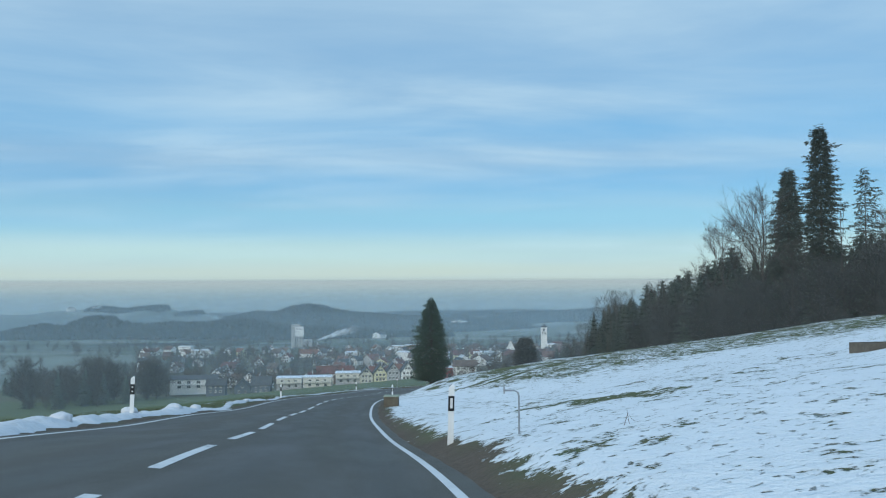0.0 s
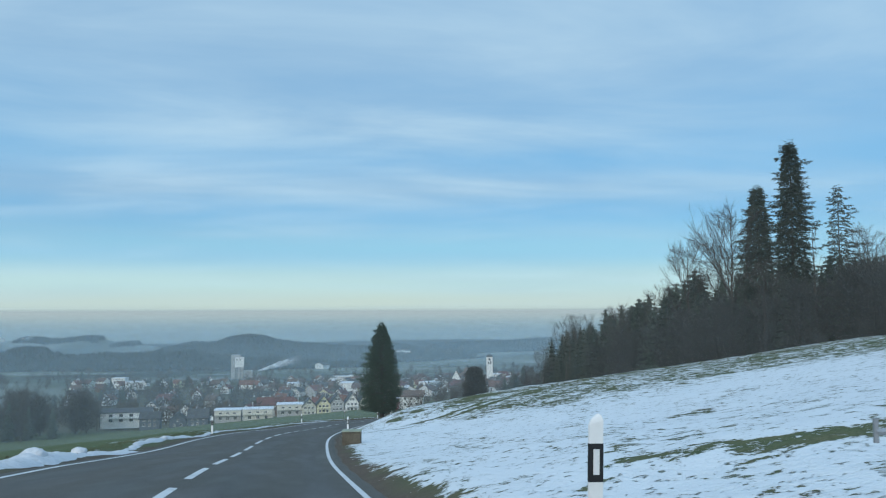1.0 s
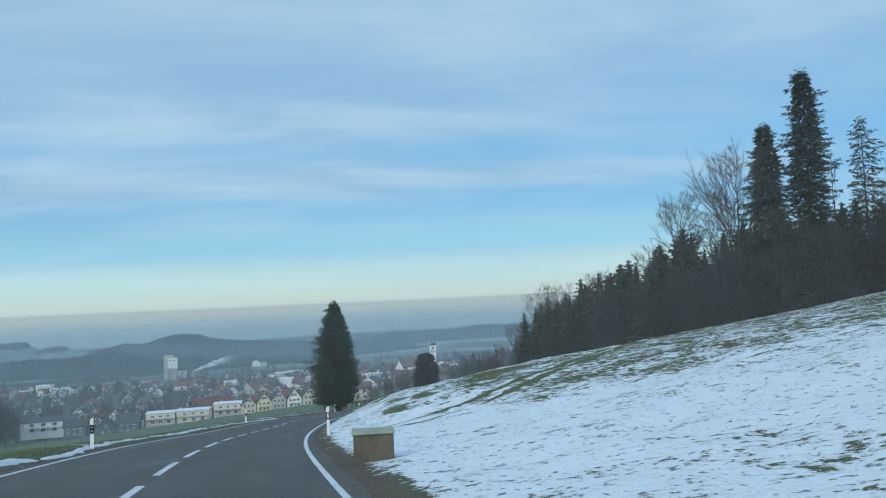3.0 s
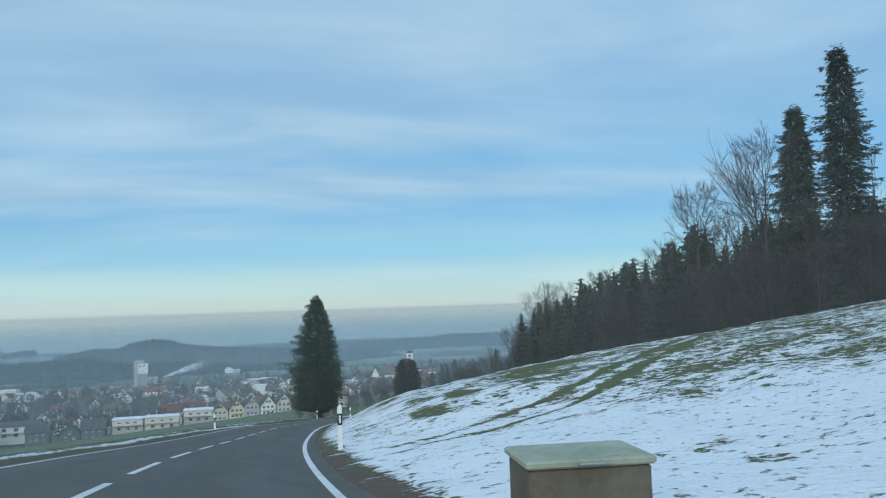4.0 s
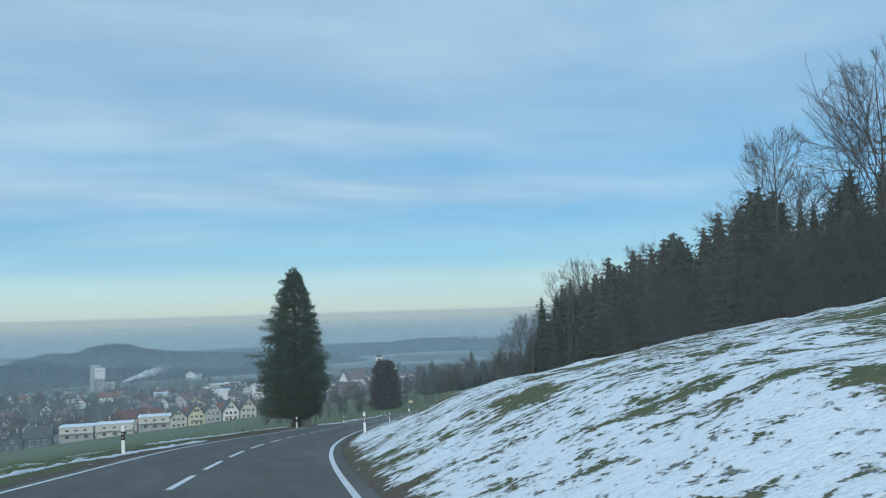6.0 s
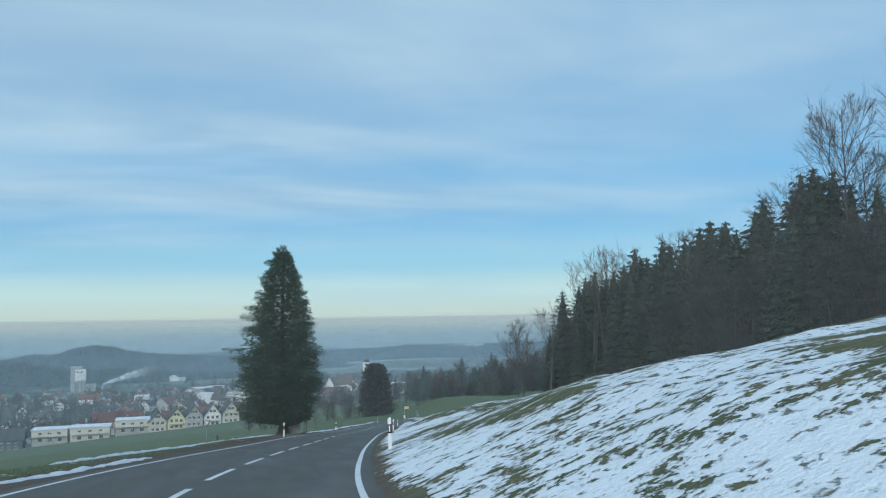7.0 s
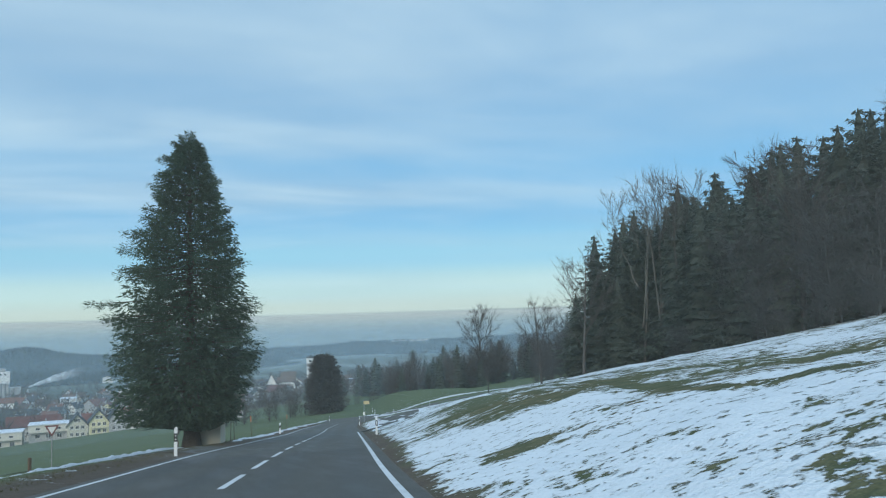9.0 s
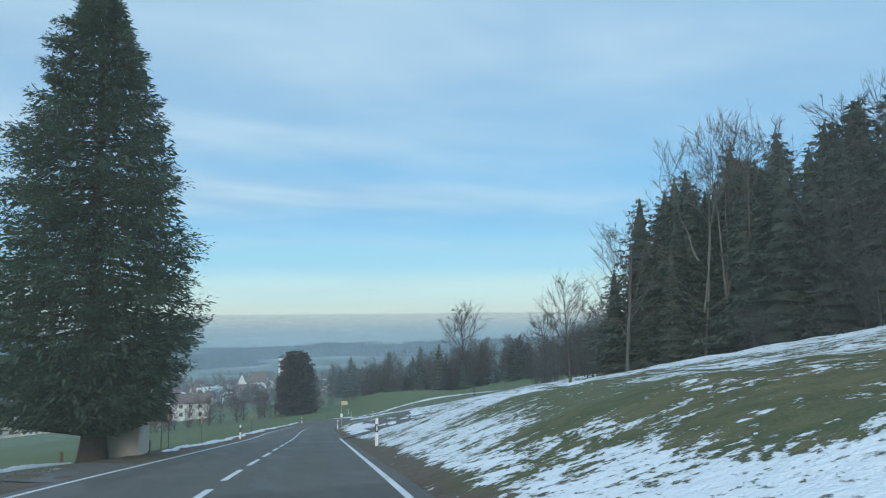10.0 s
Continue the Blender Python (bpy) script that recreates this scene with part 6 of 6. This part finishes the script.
# ---- trees of the valley ----
def build_valley_trees():
    rng = random.Random(23)
    bare = [twiggy_tree("bare_tree", 12, 81 + k, 30, 11, 0.25, 0.03, 0.7, 1.6, TWIG_FAR, 0.014, wide=1.6) for k in range(3)]
    for b in bare:
        tagged(b, "leafless brown-grey tree among the houses", "tree", "bare trees of the valley")
    spruce = [frond_conifer("spruce_tree", 12, [(a, r * 12, r * 12) for a, r in YOUNG], 80, 91 + k, NEEDLE, BARK, spacing=0.6, step_leaf=0.4, size=(0.6, 1.0), slim=(0.26, 0.40), sag=(-0.3, -0.2, 0.2), mass=0.5, trunk=0.014, whorls=18, ragged=(0.65, 1.15), stems=99) for k in range(2)]
    for s in spruce:
        tagged(s, "dark spruce standing in the hazy valley", "tree", "spruces of the valley")
    thick = [twiggy_tree("bare_tree", 13, 111 + k, 48, 24, 0.30, 0.05, 0.55, 1.9, TWIG_FAR, 0.016, wide=1.5) for k in range(2)]
    for b in thick:
        tagged(b, "broad leafless tree with a dense twiggy crown", "tree", "bare trees of the valley")
    light = [twiggy_tree("bare_tree", 11, 121 + k, 12, 4, 0.28, 0.02, 0.6, 3.2, TWIG_FAR, 0.02, wide=4.2) for k in range(3)]
    sb, ss, sl = [], [], []

    def scatter(n, x0, x1, y0, y1, lo, hi, dark=0.15, clear=0.0):
        made = 0
        while made < n:
            x, y = rng.uniform(x0, x1), rng.uniform(y0, y1)
            if clear and any(math.hypot(x - a, y - b) < clear for a, b in TAKEN):
                continue
            made += 1
            if rng.random() < dark:
                ss.append((x, y, rng.uniform(lo, hi) / 12, rng.random() * 360, rng.randrange(2)))
            else:
                (sl if y > 540 else sb).append((x, y, rng.uniform(lo, hi) / 12, rng.random() * 360, rng.randrange(3)))

    scatter(12, -225, -150, 450, 530, 14, 22, 0.5)
    scatter(16, -330, -200, 480, 620, 9, 17, 0.15)
    scatter(470, -290, 190, 530, 1120, 6, 13, 0.07, 4.5)
    scatter(150, -270, -70, 575, 900, 8, 14, 0.06, 6.0)
    scatter(40, -480, -190, 620, 1250, 8, 16, 0.2)
    scatter(70, 90, 190, 392, 470, 8, 16, 0.45)
    scatter(12, 72, 108, 372, 430, 7, 13, 0.35)
    scatter(14, 25, 110, 470, 640, 5, 9, 0.05)
    scatter(46, 82, 205, 440, 535, 9, 16, 0.4)
    scatter(190, -620, 420, 1120, 1740, 8, 15, 0.12)
    scatter(26, 60, 200, 700, 960, 7, 14, 0.2, 7)
    # a broad dark tree by the lower bend, and the tall ones beyond the field
    big = []
    for n in range(15):
        big.append((rng.uniform(-235, -152), rng.uniform(455, 540), rng.uniform(1.1, 2.0), rng.random() * 360, rng.randrange(2)))
    for n in range(12):
        big.append((rng.uniform(80, 175), rng.uniform(385, 440), rng.uniform(0.7, 1.2), rng.random() * 360, rng.randrange(2)))
    # a bare hedge closes the lower meadow
    for n in range(54):
        u = (n + rng.random()) / 54
        sb.append((6 + 104 * u + rng.uniform(-1.5, 1.5), 372 + 12 * u + 26 * float(step(0.45, 0.55, u)) + rng.uniform(-4, 8), rng.uniform(0.42, 0.68) * (1 - 0.55 * (0.36 < u < 0.68)), rng.random() * 360, rng.randrange(3)))
    plant(thick, big)
    plant(bare, sb)
    # the many garden trees of the town, too far off to count
    V, F, n = [], [], 0
    shapes = []
    for t in light:
        vs, fs, m = [], [], 0
        for c in t.children:
            vs.append(np.array([v.co for v in c.data.vertices]))
            fs += [tuple(i + m for i in p.vertices) for p in c.data.polygons]
            m += len(vs[-1])
        shapes.append((np.concatenate(vs), fs))
        for c in list(t.children):
            bpy.data.objects.remove(c)
        bpy.data.objects.remove(t)
    for x, y, s, turn, kind in sl:
        vs, fs = shapes[kind]
        a = radians(turn)
        q = vs @ np.array([[math.cos(a), math.sin(a), 0], [-math.sin(a), math.cos(a), 0], [0, 0, 1]]) * s + np.array([x, y, ground_z(x, y) - 0.1])
        V.append(q)
        F += [tuple(i + n for i in f) for f in fs]
        n += len(q)
    tagged(new("garden_trees", mesh_from("garden_trees", np.concatenate(V), F, TWIG_FAR)), "hazy leafless trees among the town houses", "trees", kind="stuff")
    ss += [(158, 661, 2.1, 40, 0), (185, 679, 2.25, 100, 1), (178, 672, 1.6, 10, 0), (168, 668, 1.5, 200, 1), (150, 640, 1.2, 120, 0), (196, 690, 1.7, 77, 1)]
    plant(spruce, ss)
    oaks = [crown_tree("bare_tree", 14, 101 + k, 0.30, 0.235, 26, 6, 6, TWIG_FAR, thick=0.017, centre=0.62, arch=0.38, up=0.12, fine=2, twig=0.028) for k in range(2)]
    for o in oaks:
        tagged(o, "tall leafless tree with a rounded crown at the field edge", "tree", "bare trees of the valley")
    plant(oaks, [(111.4, 404, 29.2 / 14, 30, 0), (86.3, 290.5, 15.3 / 14, 120, 1), (86, 330, 8.0 / 14, 60, 1)])


TWIG_FAR = tinted("twig_far", (0.060, 0.052, 0.048), (0.105, 0.092, 0.085), 0.5, 0.9, each=0.25)
IVY = leaf_material("ivy", (0.082, 0.076, 0.070), (0.098, 0.090, 0.082), (0.112, 0.102, 0.092))
build_valley_trees()

# the broad dark tree by the lower bend, overgrown down to the ground
IVY_REACH = [(0.02, 5.6), (0.12, 6.0), (0.3, 6.0), (0.5, 5.7), (0.7, 5.0), (0.85, 3.9), (0.94, 2.6), (1.0, 1.0)]
ivy = frond_conifer("overgrown_tree", 17.0, [(a, r, r) for a, r in IVY_REACH], 190, 77, IVY, BARK, spacing=0.6, step_leaf=0.3, size=(0.45, 0.8), slim=(0.40, 0.60), sag=(0.15, -0.10, 0.10), side=0.3, core=4200, core_size=(0.5, 0.9), core_reach=0.9, foot=0.1, trunk=0.02, tips=0.3, wild=0.4, tumble=1.0, puffs=34)
tagged(ivy, "broad dark overgrown tree beside the lower bend", "tree")
ivy.matrix_basis = pose(49.2, 370, ground_z(49.2, 370) - 0.1, 0, 0, 0)


# the far ridges: distance, depth of the front slope, crest line (x, height), share of wood, and where open fields lie
RIDGES = [
    ("far_ridge", 2900, 420, [(-2400, -118), (-1441, -100), (-1347, -100), (-1271, -90), (-1157, -84), (-1091, -81), (-1015, -88), (-939, -79), (-885, -82), (-860, -96), (-812, -99), (-780, -96), (-745, -104), (-643, -112), (-400, -120)], [(-1130, -880), (-830, -760)], "hazy ridge with fields and a wooded crest"),
    ("wooded_ridge", 2100, 300, [(-1060, -136), (-1000, -118), (-960, -104), (-850, -97), (-838, -88), (-809, -82), (-768, -86), (-733, -99), (-630, -99), (-561, -99), (-491, -94), (-422, -90), (-353, -95), (-270, -107), (-158, -117), (-47, -126), (60, -132)], [(-1060, 60)], "dark wooded ridge beyond the town"),
    ("wooded_hill", 2500, 330, [(-640, -112), (-553, -96), (-504, -86), (-438, -86), (-413, -77), (-372, -68), (-322, -67), (-273, -80), (-223, -87), (-157, -94), (-90, -98), (41, -105), (180, -112), (320, -118)], [(-640, 320)], "rounded wooded hill in blue haze"),
    ("wooded_ridge", 3000, 420, [(-150, -122), (20, -116), (194, -114), (310, -111), (409, -107), (509, -103), (611, -96), (720, -96), (840, -99), (937, -97), (1054, -95), (1300, -90), (1700, -84), (2300, -76)], [(60, 1700)], "long hazy wooded ridge beyond the fields"),
    ("field_slope", 2250, 520, [(60, -134), (140, -126), (200, -120), (297, -115), (370, -108), (444, -105), (548, -106), (685, -110), (906, -112), (1200, -112), (1800, -108)], [], "pale frosted fields rising towards the ridge"),
]


def ridge_height(rows, y0, deep, x, y):
    """A long hill: a front slope, a crest and a gentle back."""
    crest = smooth_table(rows)(x)
    base = land(x, y, False)
    v = (y - y0) / deep
    up = np.where(v < 0, step(-1, 0, v), 1 - step(0, 1.2, v))
    ends = step(rows[0][0], rows[0][0] + 60, x) * (1 - step(rows[-1][0] - 60, rows[-1][0], x))
    return base + np.maximum(crest - base, 0) * up * ends - 1.5


def build_ridges():
    rng = np.random.default_rng(41)
    V, F, total = [], [], 0
    quads = [(r * 4 + k, r * 4 + (k + 1) % 4, r * 4 + 4 + (k + 1) % 4, r * 4 + 4 + k) for r in range(2) for k in range(4)]
    for name, y0, deep, rows, woods, label in RIDGES:
        xs = np.arange(rows[0][0], rows[-1][0], 14.0)
        ys = y0 + deep * np.linspace(-1.0, 1.2, 24)
        X, Y = np.meshgrid(xs, ys)
        z = ridge_height(rows, y0, deep, X.ravel(), Y.ravel())
        w, h = len(xs), len(ys)
        a = (np.arange(h - 1)[:, None] * w + np.arange(w - 1)[None]).ravel()
        me = mesh_from(name, np.stack([X.ravel(), Y.ravel(), z], 1), np.stack([a, a + 1, a + 1 + w, a + w], 1), FAR_FLOOR if name.startswith("wooded") else FAR_FIELD, True)
        tagged(new(name, me), label, "hill", kind="structure")
        for x0, x1 in woods:
            crest_only = name == "far_ridge"
            n = int((x1 - x0) * (3.2 if not crest_only else 2.0))
            x, v = rng.uniform(x0, x1, n), rng.uniform(-0.22 if crest_only else -0.85, 0.12, n)
            y = y0 + deep * v
            keep = lattice(x, y, 160, 31) + 0.4 * lattice(x, y, 60, 32) > (-0.5 if crest_only else -0.75)
            x, y = x[keep], y[keep]
            n = len(x)
            z = ridge_height(rows, y0, deep, x, y)
            tall, wide, turn = rng.uniform(7, 13, n), rng.uniform(4.0, 7.5, n), rng.uniform(0, 6.283, n)
            rings = []
            for up, out in ((0.0, 0.8), (0.45, 1.0), (0.8, 0.55)):
                for k in range(4):
                    b = turn + k * 1.5708
                    rings.append(np.stack([x + np.cos(b) * wide * out, y + np.sin(b) * wide * out, z - 1 + tall * up], 1))
            rings.append(np.stack([x, y, z + tall], 1))
            V.append(np.stack(rings, 1).reshape(-1, 3))
            b = (total + np.arange(n) * 13)[:, None]
            F += np.concatenate([b + np.array(q)[None] for q in quads]).tolist() + np.concatenate([b + np.array((8 + k, 8 + (k + 1) % 4, 12))[None] for k in range(4)]).tolist()
            total += n * 13
    tagged(new("far_woods", mesh_from("far_woods", np.concatenate(V), F, FAR_WOOD)), "dark hazy woods on the distant hills", "woods", kind="stuff")


def field_material():
    k = Nodes("far_fields")
    p = k.pos()
    f = k.ramp(k.noise(k.scaled(p, (1.0, 0.45, 1.0)), 0.006, 3), [(0.42, 0.0), (0.58, 1.0)])
    col = k.mix(f, (0.13, 0.15, 0.125), (0.27, 0.29, 0.27))
    return k.done(k.mix(k.ramp(k.noise(p, 0.03, 4), [(0.4, 0.0), (0.7, 0.5)]), col, (0.09, 0.11, 0.085)), 0.9)


FAR_WOOD = leaf_material("far_wood", (0.018, 0.028, 0.024), (0.032, 0.042, 0.036), (0.05, 0.056, 0.05))
FAR_FIELD = field_material()
FAR_FLOOR = tinted("far_wood_floor", (0.025, 0.032, 0.026), (0.05, 0.055, 0.045), 0.02, 0.9)
build_ridges()


def build_hamlet():
    """Small pale farms far off on the ridges."""
    first = None
    ridge = {r[1]: r for r in RIDGES}
    for k, (x, y, y0) in enumerate([(740, 2960, 3000), (765, 2968, 3000), (802, 2962, 3000), (826, 2955, 3000), (848, 2966, 3000), (-1186, 2860, 2900), (-1098, 2850, 2900), (79, 2400, 2500), (101, 2404, 2500), (-97, 1800, 2100)]):
        name, _, deep, rows, woods, label = ridge[y0]
        m = pose(x, y, float(ridge_height(rows, y0, deep, np.array([float(x)]), np.array([float(y)]))[0]) + 1.0, 0, 0, 25 * k)
        if first is None:
            first = gable_house("farm_house", 18, 26, 9, 14, "white", "dark", 3, 2, turned=True, chimney=False)
            tagged(first, "pale farmhouse on the far hazy ridge", "house", "hamlet on the ridge")
            first.matrix_basis = m
        else:
            copy_thing(first, m)


build_hamlet()
